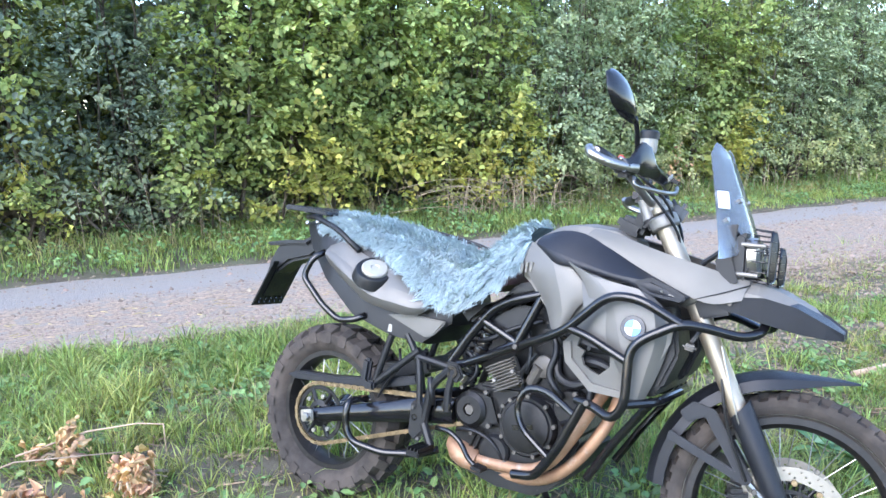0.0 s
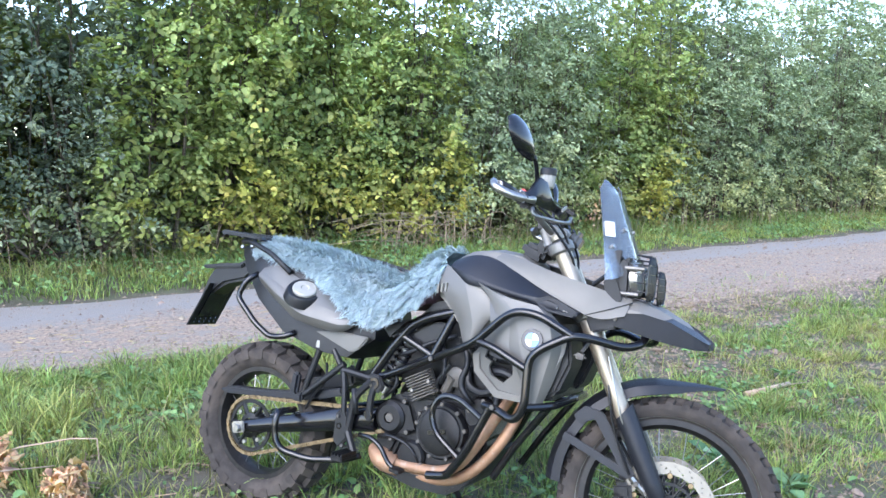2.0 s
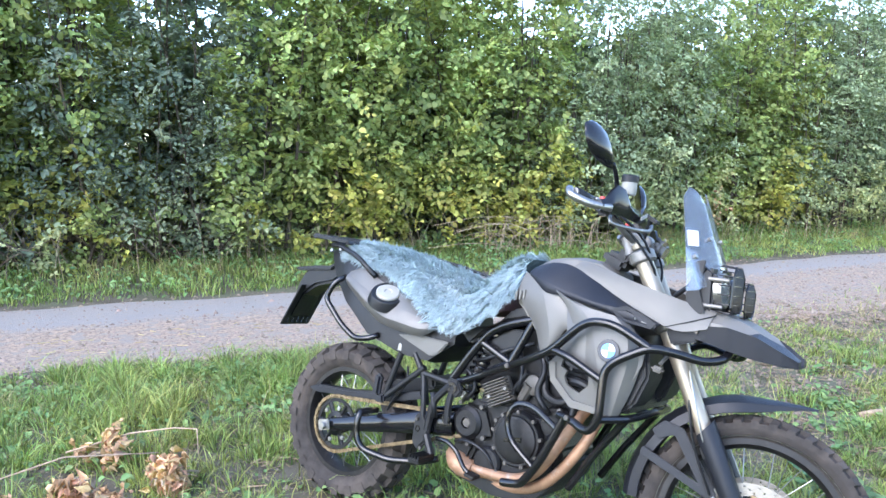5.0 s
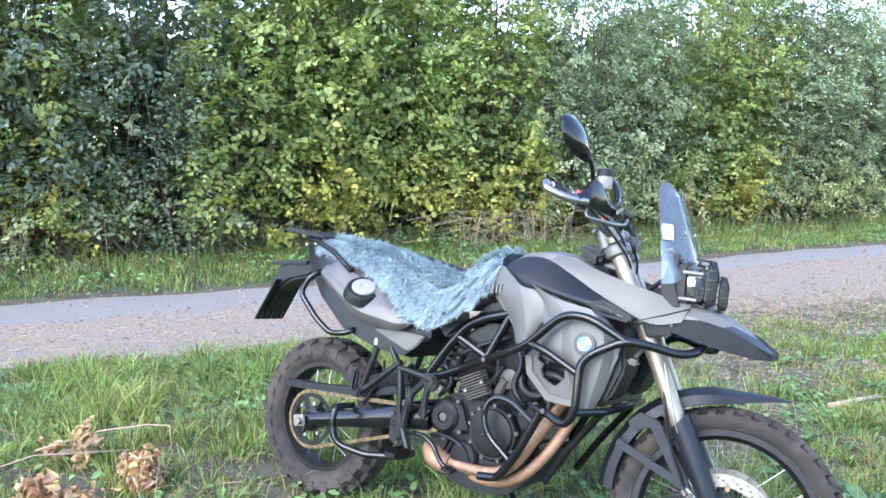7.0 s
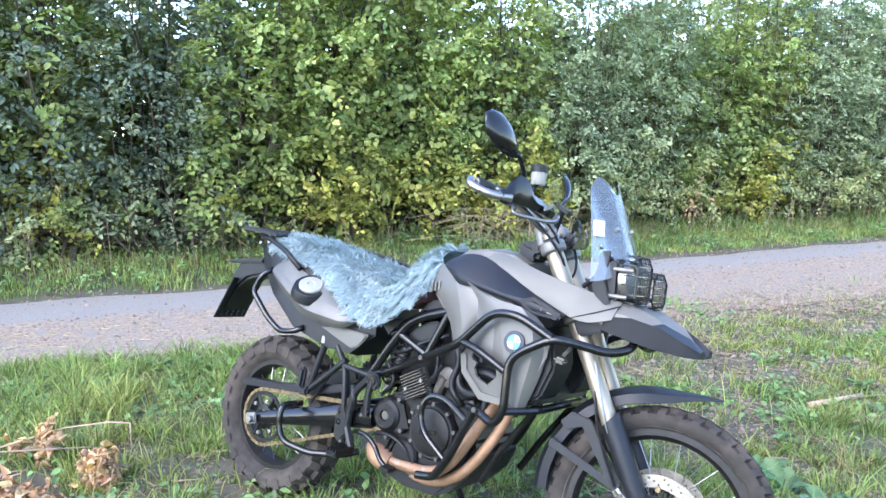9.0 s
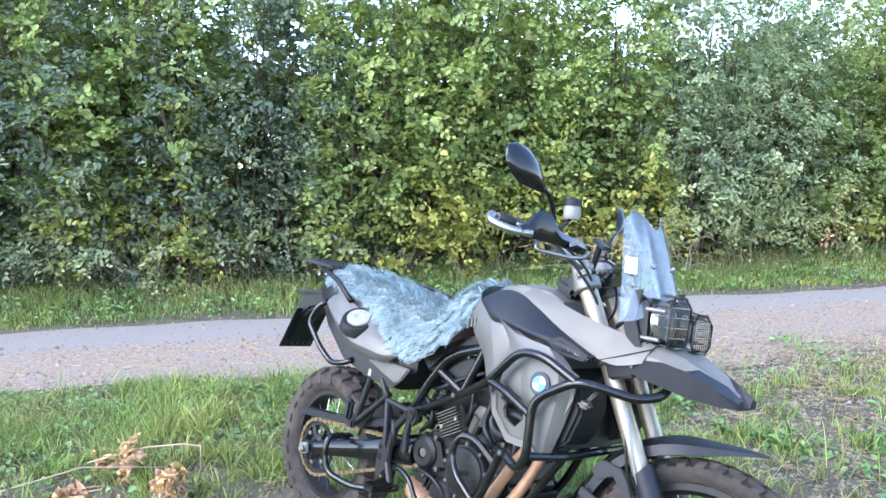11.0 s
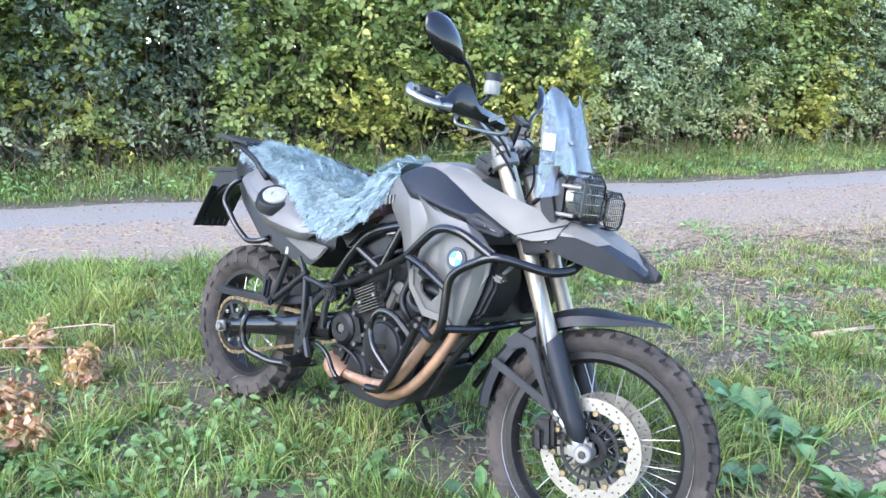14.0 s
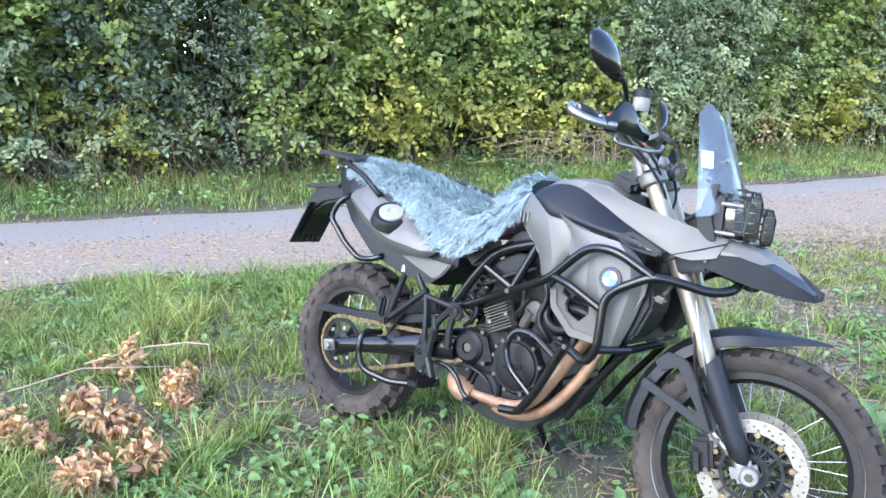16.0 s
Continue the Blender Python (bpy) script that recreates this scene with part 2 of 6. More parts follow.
su, sv = scatter(62000, -5, 16, 4.0, 8.3)
keep = (sv > near_edge(su) - 0.5 * rng.random(len(su))) & ((sv < 7.1) | (rng.random(len(su)) < 0.22))
stones("gravel_stones", su[keep], sv[keep], rng.gamma(2.0, 0.0043, keep.sum()) + 0.003, "loose pale crushed stones on the track")
su, sv = scatter(10000, -2, 7, 0.3, 5.4)
stones("verge_stones", su, sv, rng.gamma(2.5, 0.0019, len(su)) + 0.0015, "small stones and grit lying in the verge")


# ---- grass ----
def patch(x, y, s, seed):
    return np.array([noise.noise((a * s, b * s, seed)) for a, b in zip(x, y)])


def blades(name, u, v, height, width, mat, label, lean=0.45, fine=True, away=None):
    k = len(u)
    g = lay(u, v)
    a = rng.uniform(0, 6.283, k)
    side = np.stack([np.cos(a), np.sin(a), np.zeros(k)], -1) * (width * rng.uniform(0.6, 1.3, k))[:, None]
    b = rng.uniform(0, 6.283, k) if away is None else away + rng.normal(0, 0.45, k)
    out = np.stack([np.cos(b), np.sin(b), np.zeros(k)], -1) * (height * lean * rng.gamma(2, 0.6, k))[:, None]
    up = np.array([0, 0, 1.0]) * height[:, None]
    g[:, 2] -= 0.01
    p = np.stack([g - side, g + side, g + out * 0.3 + up * 0.55 + side * 0.8, g + out * 0.3 + up * 0.55 - side * 0.8,
                  g + out * 0.66 + up * 0.85 + side * 0.5, g + out * 0.66 + up * 0.85 - side * 0.5, g + out * 1.15 + up * 0.95], 1)
    if not fine:
        return tagged(mass_mesh(name, p[:, [0, 1, 2, 3, 6]], [(0, 1, 2, 3), (3, 2, 4)], mat), label, "grass", kind="stuff")
    return tagged(mass_mesh(name, p, [(0, 1, 2, 3), (3, 2, 4, 5), (5, 4, 6)], mat), label, "grass", kind="stuff")


def clumped(n, u0, u1, v0, v1, share=0.75, spread=0.055, per=40):
    """Blades gathered in tufts, with some strewn between."""
    m = int(n * share / per)
    cu, cv = scatter(m, u0, u1, v0, v1)
    idx = rng.integers(0, m, int(n * share))
    u = np.concatenate([cu[idx] + rng.normal(0, spread, len(idx)), rng.uniform(u0, u1, n - len(idx))])
    v = np.concatenate([cv[idx] + rng.normal(0, spread, len(idx)), rng.uniform(v0, v1, n - len(idx))])
    return u, v


def tufted(n, u0, u1, v0, v1, spread, per):
    """Tussocks: blades round a common root, with the way that each leans outward."""
    m = n // per
    cu, cv = scatter(m, u0, u1, v0, v1)
    idx = rng.integers(0, m, n)
    a = rng.uniform(0, 6.283, n)
    r = spread * np.sqrt(rng.random(n)) * rng.uniform(0.5, 1.5, m)[idx]
    return cu[idx] + r * np.cos(a), cv[idx] + r * np.sin(a), a + ROAD_TURN, rng.uniform(0.65, 1.35, m)[idx]


def verge_cover(u, v):
    """How thickly grass stands on the near verge, 0 to 1."""
    x, y = from_uv(u, v)
    c = 1.0 + 0.75 * patch(x, y, 0.9, 5.0) + 1.25 * patch(x, y, 2.9, 9.0) - 0.04 * smooth_step(0.9, 2.0, x)
    bare = 0
    for bx, by, br, k in BARE:
        bare = np.maximum(bare, k * np.exp(-(((x - bx) ** 2 + (y - by) ** 2) / br ** 2)))
    edge = smooth_step(0.0, 0.3 + 1.25 * smooth_step(2, 4, u), near_edge(u) - v)
    return np.clip(c - bare, 0.03, 1) * (0.04 + 0.96 * edge)


# bare earth and trodden gravel: place, radius, strength
BARE = [(0.46, 2.3, 0.17, 1.0), (-0.36, 2.62, 0.16, 0.9), (-0.78, 2.95, 0.18, 0.7), (0.72, 1.75, 0.16, 0.9), (0.42, 2.5, 0.22, 1.2), (0.35, 2.9, 0.3, 0.5), (1.5, 3.9, 0.5, 0.5), (2.1, 4.6, 0.7, 0.75), (2.45, 3.75, 0.35, 0.6), (1.2, 4.9, 0.6, 0.7), (-0.14, 3.37, 0.25, 0.4), (-0.62, 2.72, 0.2, 0.8), (-0.05, 1.95, 0.22, 0.8), (1.75, 2.5, 0.25, 0.5), (2.2, 2.75, 0.2, 0.8), (3.2, 5.2, 0.7, 0.5)]
gu_, gv_, ga_, gk_ = tufted(270000, -4.2, 9, 0.2, 5.7, 0.055, 48)
keep = rng.random(len(gu_)) < verge_cover(gu_, gv_)
gu_, gv_, ga_, gk_ = gu_[keep], gv_[keep], ga_[keep], gk_[keep]
hx, hy = from_uv(gu_, gv_)
hh = (0.068 + 0.075 * np.clip(patch(hx, hy, 1.4, 2.0) + 0.4, 0, 1.2)) * rng.uniform(0.5, 1.45, len(gu_)) * gk_
hh *= 1 - 0.4 * smooth_step(1.0, 3.0, hx)
# trodden short round the tyres
hh *= 1 - 0.5 * np.exp(-((hx + 0.45) ** 2 + (hy - 2.62) ** 2) / 0.09)
cu_, cv_ = clumped(105000, -4.2, 8, 0.2, 5.6, 0.4, 0.1)
keep = rng.random(len(cu_)) < verge_cover(cu_, cv_)
blades("short_grass", cu_[keep], cv_[keep], rng.uniform(0.02, 0.06, keep.sum()), np.full(keep.sum(), 0.003), GRASS, "short green grass filling the verge", 0.9, fine=False)
blades("verge_grass", gu_, gv_, hh, rng.uniform(0.0018, 0.0037, len(gu_)), GRASS, "fresh green tufted grass on the verge", 0.62, away=ga_)
du, dv = clumped(9000, -4, 9, -0.4, 5.5, 0.5)
keep = rng.random(len(du)) < 0.2 + verge_cover(du, dv)
blades("dry_grass", du[keep], dv[keep], rng.uniform(0.05, 0.2, keep.sum()), np.full(keep.sum(), 0.0015), GRASS_DRY, "dry straw-coloured blades among the grass", 0.9)
# thinner grass goes on beyond and behind
ou, ov, oa, ok_ = tufted(150000, -9, 13, -5, 5.4, 0.13, 16)
keep = ~((ou > -4.2) & (ou < 9) & (ov > 0.2)) & (ov < near_edge(ou) - 0.15 * rng.random(len(ou)))
ou, ov, oa, ok_ = ou[keep], ov[keep], oa[keep], ok_[keep]
blades("outer_grass", ou, ov, 0.13 * ok_ * rng.uniform(0.5, 1.4, len(ou)), np.full(len(ou), 0.0065), GRASS, "tufted grass on the verge farther off", 0.6, fine=False, away=oa)
fu, fv = clumped(80000, -9, 26, 8.3, 9.9, 0.7, 0.08)
keep = rng.random(len(fu)) < (0.15 + 0.85 * smooth_step(0.0, 0.35, fv - far_edge(fu)))
fu, fv = fu[keep], fv[keep]
fx, fy = from_uv(fu, fv)
fh = (0.055 + 0.04 * smooth_step(8.4, 9.4, fv) + 0.09 * np.clip(patch(fx, fy, 0.8, 4.0), 0, 1)) * rng.uniform(0.5, 1.5, len(fu))
blades("bank_grass", fu, fv, fh * 1.25, np.full(len(fu), 0.006), GRASS, "rough green grass on the bank below the hedge", fine=False)
fu, fv = clumped(5000, -9, 26, 8.9, 9.8, 0.6, 0.1)
blades("bank_straw", fu, fv, rng.uniform(0.1, 0.3, len(fu)), np.full(len(fu), 0.0025), GRASS_DRY, "tall straw stalks at the foot of the hedge", 0.5)
su, sv = scatter(42000, 1.6, 9, 0.6, 5.5)
sx, sy = from_uv(su, sv)
keep = (rng.random(len(su)) < 0.95 - verge_cover(su, sv)) & (sx > 0.75 + 0.3 * rng.random(len(su)))
stones("verge_gravel", su[keep], sv[keep], rng.gamma(2.0, 0.0036, keep.sum()) + 0.0025, "loose grey-brown gravel trodden into the verge")
wu, wv = clumped(24000, -3.5, 6, 0.3, 5.5, 0.85, 0.08, 26)
wx, wy = from_uv(wu, wv)
keep = patch(wx, wy, 1.1, 21.0) + rng.normal(0, 0.15, len(wu)) > -0.08 + 0.45 * smooth_step(0.6, 1.6, wx)
wu, wv = wu[keep], wv[keep]
k = len(wu)
wp = lay(wu, wv) + np.stack([np.zeros(k), np.zeros(k), rng.uniform(0.005, 0.06, k)], -1)
wa = rng.uniform(0, 6.283, k)
wt = np.stack([np.cos(wa), np.sin(wa), rng.uniform(-0.2, 0.5, k)], -1)
tagged(mass_mesh("ground_weeds", leaves(wp, np.array([0, -0.25, 1.0]) + rng.normal(0, 0.3, (k, 3)), wt, rng.uniform(0.018, 0.055, k), 0.7), LEAF_PATTERN, WEED), "small broad-leaved weeds growing through the grass", "weeds", kind="stuff")


# dead stalks and thatch lying between the tufts
tu, tv = clumped(15000, -3.8, 7, 0.3, 5.5, 0.6, 0.07, 20)
k = len(tu)
tg = lay(tu, tv) + np.stack([np.zeros(k), np.zeros(k), rng.uniform(0.004, 0.022, k)], -1)
ta = rng.uniform(0, 6.283, k)
td = np.stack([np.cos(ta), np.sin(ta), rng.normal(0, 0.12, k)], -1) * rng.uniform(0.012, 0.06, (k, 1))
ts = np.stack([-np.sin(ta), np.cos(ta), np.zeros(k)], -1) * rng.uniform(0.0012, 0.0032, (k, 1))
tagged(mass_mesh("thatch", np.stack([tg - td - ts, tg + td - ts, tg + td + ts + (0, 0, 0.003), tg - td + ts + (0, 0, 0.003)], 1), [(0, 1, 2, 3)], THATCH), "brown dead stalks and litter between the grass tufts", "litter", kind="stuff")
# fresh low weeds along the bank
wu, wv = clumped(7000, -9, 22, 8.35, 9.6, 0.85, 0.12, 24)
k = len(wu)
wp = lay(wu, wv) + np.stack([np.zeros(k), np.zeros(k), rng.uniform(0.02, 0.2, k)], -1)
wt = np.stack([rng.normal(0, 1, k), rng.normal(-0.5, 0.7, k), rng.uniform(-0.2, 0.6, k)], -1)
tagged(mass_mesh("bank_weeds", leaves(wp, np.array([0.2, -0.5, 1.0]) + rng.normal(0, 0.35, (k, 3)), wt, rng.uniform(0.03, 0.075, k), 0.55), LEAF_PATTERN, WEED), "fresh green weeds along the bank under the hedge", "weeds", kind="stuff")


# ---- hedge: single bushes side by side, with stems and crowns of leaves ----
def bush(u, v, half, depth, height, mat, n, size, label, name="hedge_bush", top_gap=0.5, ratio=0.75, low=0.22):
    """A bush with several bent stems and leaf sprays, thickest in its outer shell towards the light."""
    root = new(name)
    bx, by = from_uv(u, v)
    bz = float(ground_z(u, v))
    root.location = (bx, by, bz)
    root.rotation_euler = (0, 0, ROAD_TURN)
    tagged(root, label, "bush", "bushes of the hedge")
    paths = []
    for i in range(14):
        a = rng.uniform(0, 6.28)
        sx, sy = rng.uniform(-0.7, 0.7) * half, rng.uniform(-0.55, 0.2) * depth
        ex, ey, top = sx + rng.normal(0, 0.35), sy + rng.normal(-0.1, 0.25), height * rng.uniform(0.6, 0.95)
        pts = [(sx + (ex - sx) * t + 0.05 * math.sin(5 * t + a), sy + (ey - sy) * t + 0.05 * math.cos(4 * t + a), top * t - 0.05) for t in np.linspace(0, 1, 7)]
        paths.append((pts, rng.uniform(0.012, 0.032), 0.005))
        for _ in range(3):
            j = rng.integers(1, 6)
            p = np.array(pts[j])
            q = p + rng.normal(0, 1, 3) * (0.35, 0.3, 0.2) + (0, -0.15, 0.35)
            paths.append(([p, (p + q) / 2 + (0, 0, -0.03), q], 0.009, 0.003))
    tagged(tubes("stem", paths, BARK, 5, root), kind="stuff")
    k = 14
    m = n // k
    c = np.stack([rng.uniform(-1, 1, m), -1 + 1.6 * rng.beta(1.1, 2.2, m), rng.beta(1.15, 0.95, m)], -1)
    belly = np.sqrt(np.clip(1 - np.abs(c[:, 0]) ** 2.6, 0, 1))
    lump = np.array([noise.noise((p[0] * 2.1 + u, p[2] * 3.3, v + 7.0)) for p in c])
    lump2 = np.array([noise.noise((p[0] * 5.3 + u * 2, p[2] * 8.5, v + 1.0)) for p in c])
    ztop = height * (0.86 + 0.22 * np.array([noise.noise((p[0] * 2.6 + u * 1.3, 4.0, 1.0)) for p in c]))
    c[:, 2] = np.where(rng.random(m) < 0.1, c[:, 2] * 0.3, c[:, 2])
    pos = np.stack([c[:, 0] * half * (1.04 - 0.22 * c[:, 2]), c[:, 1] * depth * (0.62 + 0.38 * belly) * (0.82 + 0.18 * np.sin(c[:, 2] * 3.1)) - 0.55 * lump - 0.35 * lump2 - 0.1,
                    low * rng.uniform(0.2, 1.5, m) + c[:, 2] * (ztop - low)], -1)
    thin = np.clip((c[:, 2] - (1 - top_gap)) / top_gap, 0, 1)
    hole = np.array([noise.noise((p[0] * 1.9 + u * 3.1, p[1] * 1.9, p[2] * 1.9)) for p in pos])
    ok = (hole > -0.45 + 0.25 * thin) & (rng.random(m) > 0.35 * thin)
    pos = pos[ok]
    m = len(pos)
    # each spray is a drooping twig with leaves to both sides, lying in one plane
    spray = unit(np.stack([rng.normal(0, 0.8, m), rng.normal(-0.6, 0.45, m), rng.normal(0.05, 0.4, m)], -1))
    plane = unit(np.array([0.0, -0.5, 0.8]) + rng.normal(0, 0.35, (m, 3)))
    plane = unit(plane - (plane * spray).sum(1, keepdims=True) * spray)
    across = np.cross(plane, spray)
    t = (np.arange(k) / (k - 1))[None, :, None]
    lr = np.where(np.arange(k) % 2, 1.0, -1.0)[None, :, None]
    long = size * rng.uniform(3.0, 5.6, (m, 1, 1))
    droop = np.array([0, 0, -1.0]) * long * 0.28 * t ** 2
    at = pos[:, None] + spray[:, None] * (t - 0.35) * long + droop + across[:, None] * lr * size * 0.12 + rng.normal(0, size * 0.22, (m, k, 3))
    nrm = plane[:, None] + rng.normal(0, 0.33, (m, k, 3))
    tip = spray[:, None] * 0.65 + across[:, None] * lr * 0.85 + np.array([0, -0.05, -0.3]) + rng.normal(0, 0.22, (m, k, 3))
    sz = (size * rng.uniform(0.6, 1.3, (m, k)) * (1 - 0.35 * t[..., 0] ** 3)).ravel()
    pts = leaves(at.reshape(-1, 3), nrm.reshape(-1, 3), tip.reshape(-1, 3), sz, ratio)
    tagged(mass_mesh("crown", pts, LEAF_PATTERN, mat, root), kind="stuff")
    return root


KINDS = {
    "h": (HAZEL, 0.09, 0.82, "yellow-green hazel bush with broad leaves in the hedge"),
    "d": (DOGWOOD, 0.078, 0.62, "dark green dogwood bush with small leaves in the hedge"),
    "p": (PRIVET, 0.076, 0.58, "grey-green privet bush with dense small leaves in the hedge"),
}
ORDER = "ddhdhdhhhpphpppppphphph"
for i, key in enumerate(ORDER):
    mat, size, ratio, label = KINDS[key]
    u = -7.2 + 1.62 * i + 0.2 * math.sin(i * 2.3)
    far = smooth_step(14, 26, u)
    v = 10.2 + 0.18 * math.sin(i * 1.9)
    bush(u, v, 1.4 + 0.25 * math.sin(i * 3.1), 1.2, 5.4 + 0.5 * math.sin(i * 1.7 + 1) + 0.4 * float(far), mat,
         int(14500 * (1 - 0.45 * far)), size * (1 + 0.35 * float(far)), label, ratio=ratio)
# a second row behind closes the hedge, and a few taller trees stand out over it
for i in range(20):
    u = -8.5 + 1.95 * i
    bush(u, 12.0 + 0.3 * math.sin(i * 2.9), 2.3, 1.2, 4.1 + 0.7 * math.sin(i * 2.2), (DOGWOOD, HAZEL, PRIVET)[i % 3], 11000, 0.17, "dark shaded bush standing behind the front row", name="back_bush", top_gap=0.4, low=0.05)
for u, v, h in [(-6.5, 14.5, 8.5), (-2.5, 15.5, 7.5), (17, 16, 8.0), (24, 15.5, 8.5), (31, 16, 8)]:
    bush(u, v, 2.3, 2.0, h, DOGWOOD, 4400, 0.17, "tall dark green tree rising behind the hedge", name="tree", top_gap=0.5, low=1.5)
# low brambles and nettles creep out of the hedge's foot onto the bank
for i in range(10):
    u = -7 + 1.05 * i + 0.3 * math.sin(i * 2.7)
    bush(u, 9.5 + 0.15 * math.sin(i * 1.6) + 0.03 * i, 0.7, 0.3, 0.6 + 0.25 * math.sin(i * 2.1), (PRIVET, HAZEL, DOGWOOD)[i % 3], 900, 0.07, "low leafy bramble at the foot of the hedge", name="bramble", top_gap=0.3, low=0.06)


# ---- materials of the motorcycle ----
RUBBER = material("tyre_rubber", (0.036, 0.031, 0.028), 0.85, spread=0.3, scale=20, bump=0.25, bump_scale=200, second=(0.066, 0.054, 0.046), spec=0.25)
RIM = material("dusty_black_rim", (0.016, 0.015, 0.015), 0.4, 0.2, spread=0.3, scale=12, spec=0.3, stain=(0.045, 0.038, 0.032))
SILVER = material("satin_silver_paint", (0.15, 0.142, 0.128), 0.58, 0.2, spread=0.07, scale=6, spec=0.3, bump=0.03, bump_scale=400)
SILVER2 = material("bright_silver_paint", (0.115, 0.111, 0.104), 0.5, 0.35, spread=0.07, scale=7, coat=0.05, bump=0.03, bump_scale=400)
PLASTIC = material("black_grained_plastic", (0.011, 0.0115, 0.013), 0.42, spread=0.2, scale=12, bump=0.08, bump_scale=500, spec=0.3)
PLASTIC_GREY = material("dark_grey_plastic", (0.0115, 0.0125, 0.0165), 0.42, spread=0.2, scale=9, bump=0.1, bump_scale=450, spec=0.3)
GLOSS = material("black_powder_coat", (0.0065, 0.0065, 0.008), 0.2, spread=0.2, scale=20, coat=0.2, spec=0.4, stain=(0.022, 0.02, 0.018))
ENGINE = material("dark_engine_casting", (0.0075, 0.0075, 0.0085), 0.38, 0.1, spec=0.3, spread=0.45, scale=18, bump=0.2, bump_scale=260, stain=(0.03, 0.027, 0.022))
ALU = material("bare_aluminium", (0.30, 0.292, 0.275), 0.34, 0.9, spread=0.12, scale=25, bump=0.06, bump_scale=300)
REGMAT = material("dull_grey_casting", (0.085, 0.078, 0.07), 0.5, 0.5, spread=0.25, scale=25)
CAST = material("cast_aluminium", (0.2, 0.19, 0.175), 0.5, 0.6, spread=0.2, scale=30, bump=0.15, bump_scale=250)
STEEL = material("polished_steel", (0.5, 0.49, 0.47), 0.3, 1.0, spread=0.1, scale=30)
FORK = material("champagne_fork_tube", (0.33, 0.285, 0.22), 0.42, 0.7, spread=0.08, scale=12)
COPPER = material("heat_tinted_exhaust_steel", (0.32, 0.185, 0.11), 0.55, 0.45, spread=0.35, scale=9, stain=(0.38, 0.33, 0.28))
GOLD = material("gold_chain", (0.2, 0.15, 0.085), 0.55, 0.8, spread=0.4, scale=60)
DISC = material("brake_disc_steel", (0.23, 0.21, 0.175), 0.45, 0.6, spread=0.1, scale=20)
WHITE = material("white_decal", (0.45, 0.46, 0.48), 0.5, spread=0.05, scale=8)
BLUE = material("blue_enamel", (0.05, 0.25, 0.6), 0.3, spread=0.1, scale=20, coat=0.5)
RED = material("red_switch", (0.5, 0.04, 0.03), 0.4, spread=0.1, scale=20)
SEATVINYL = material("maroon_seat_vinyl", (0.12, 0.055, 0.06), 0.5, spread=0.2, scale=10, bump=0.15, bump_scale=300)
# near-black: shade inside recesses and holes as a colour, also the joint line
BLACKHOLE = material("recess_shade_joint_black", (0.012, 0.012, 0.013), 0.8, spread=0.2, scale=10)
CUP = material("milky_reservoir", (0.27, 0.26, 0.23), 0.35, spread=0.1, scale=20)
MIRROR = material("mirror_glass", (0.85, 0.86, 0.87), 0.03, 1.0, spread=0.01, scale=3)
FURMAT = material("blue_long_wool", (0.31, 0.395, 0.44), 0.8, spread=0.2, scale=14, per_island=0.22, translucent=0.2, second=(0.395, 0.465, 0.5))
FURBASE = material("blue_wool_base", (0.23, 0.34, 0.40), 0.9, spread=0.3, scale=40, bump=0.5, bump_scale=150)
CLEAR = bpy.data.materials.new("clear_screen")
CLEAR.use_nodes = True
cn, cl = CLEAR.node_tree.nodes, CLEAR.node_tree.links
# a little pale blue diffuse paints in the sky's sheen on the plastic
see, shine, sky_haze = cn.new("ShaderNodeBsdfTransparent"), cn.new("ShaderNodeBsdfGlossy"), cn.new("ShaderNodeBsdfDiffuse")
see.inputs[0].default_value, sky_haze.inputs[0].default_value = (0.95, 0.975, 0.99, 1), (0.7, 0.78, 0.88, 1)
shine.inputs["Roughness"].default_value = 0.12
m1, m2, fres = cn.new("ShaderNodeMixShader"), cn.new("ShaderNodeMixShader"), cn.new("ShaderNodeFresnel")
fres.inputs[0].default_value = 1.5
m1.inputs[0].default_value = 0.09
cl.new(see.outputs[0], m1.inputs[1])
cl.new(sky_haze.outputs[0], m1.inputs[2])
cl.new(fres.outputs[0], m2.inputs[0])
cl.new(m1.outputs[0], m2.inputs[1])
cl.new(shine.outputs[0], m2.inputs[2])
cl.new(m2.outputs[0], cn["Material Output"].inputs["Surface"])
LENS = CLEAR.copy()
LENS.name = "headlight_lens"


# ---- shaping ----
def part(name, shape, mat, parent, label="", smooth=True, m=None):
    """One mesh object under a thing or a part. shape: a bmesh, or a list of them to be joined."""
    me = bpy.data.meshes.new(name)
    if isinstance(shape, list):
        joined = bmesh.new()
        for s in shape:
            tmp = bpy.data.meshes.new("tmp")
            s.to_mesh(tmp)
            s.free()
            joined.from_mesh(tmp)
            bpy.data.meshes.remove(tmp)
        shape = joined
    if m is not None:
        bmesh.ops.transform(shape, matrix=m, verts=shape.verts)
        if m.determinant() < 0:
            bmesh.ops.reverse_faces(shape, faces=shape.faces)
    if smooth:
        for f in shape.faces:
            f.smooth = True
        for e in shape.edges:
            if len(e.link_faces) == 2 and e.calc_face_angle(0) > 0.62:
                e.smooth = False
    shape.to_mesh(me)
    shape.free()
    me.materials.append(mat)
    ob = new(name, me)
    ob.parent = parent
    if label:
        ob["label"] = label
    return ob


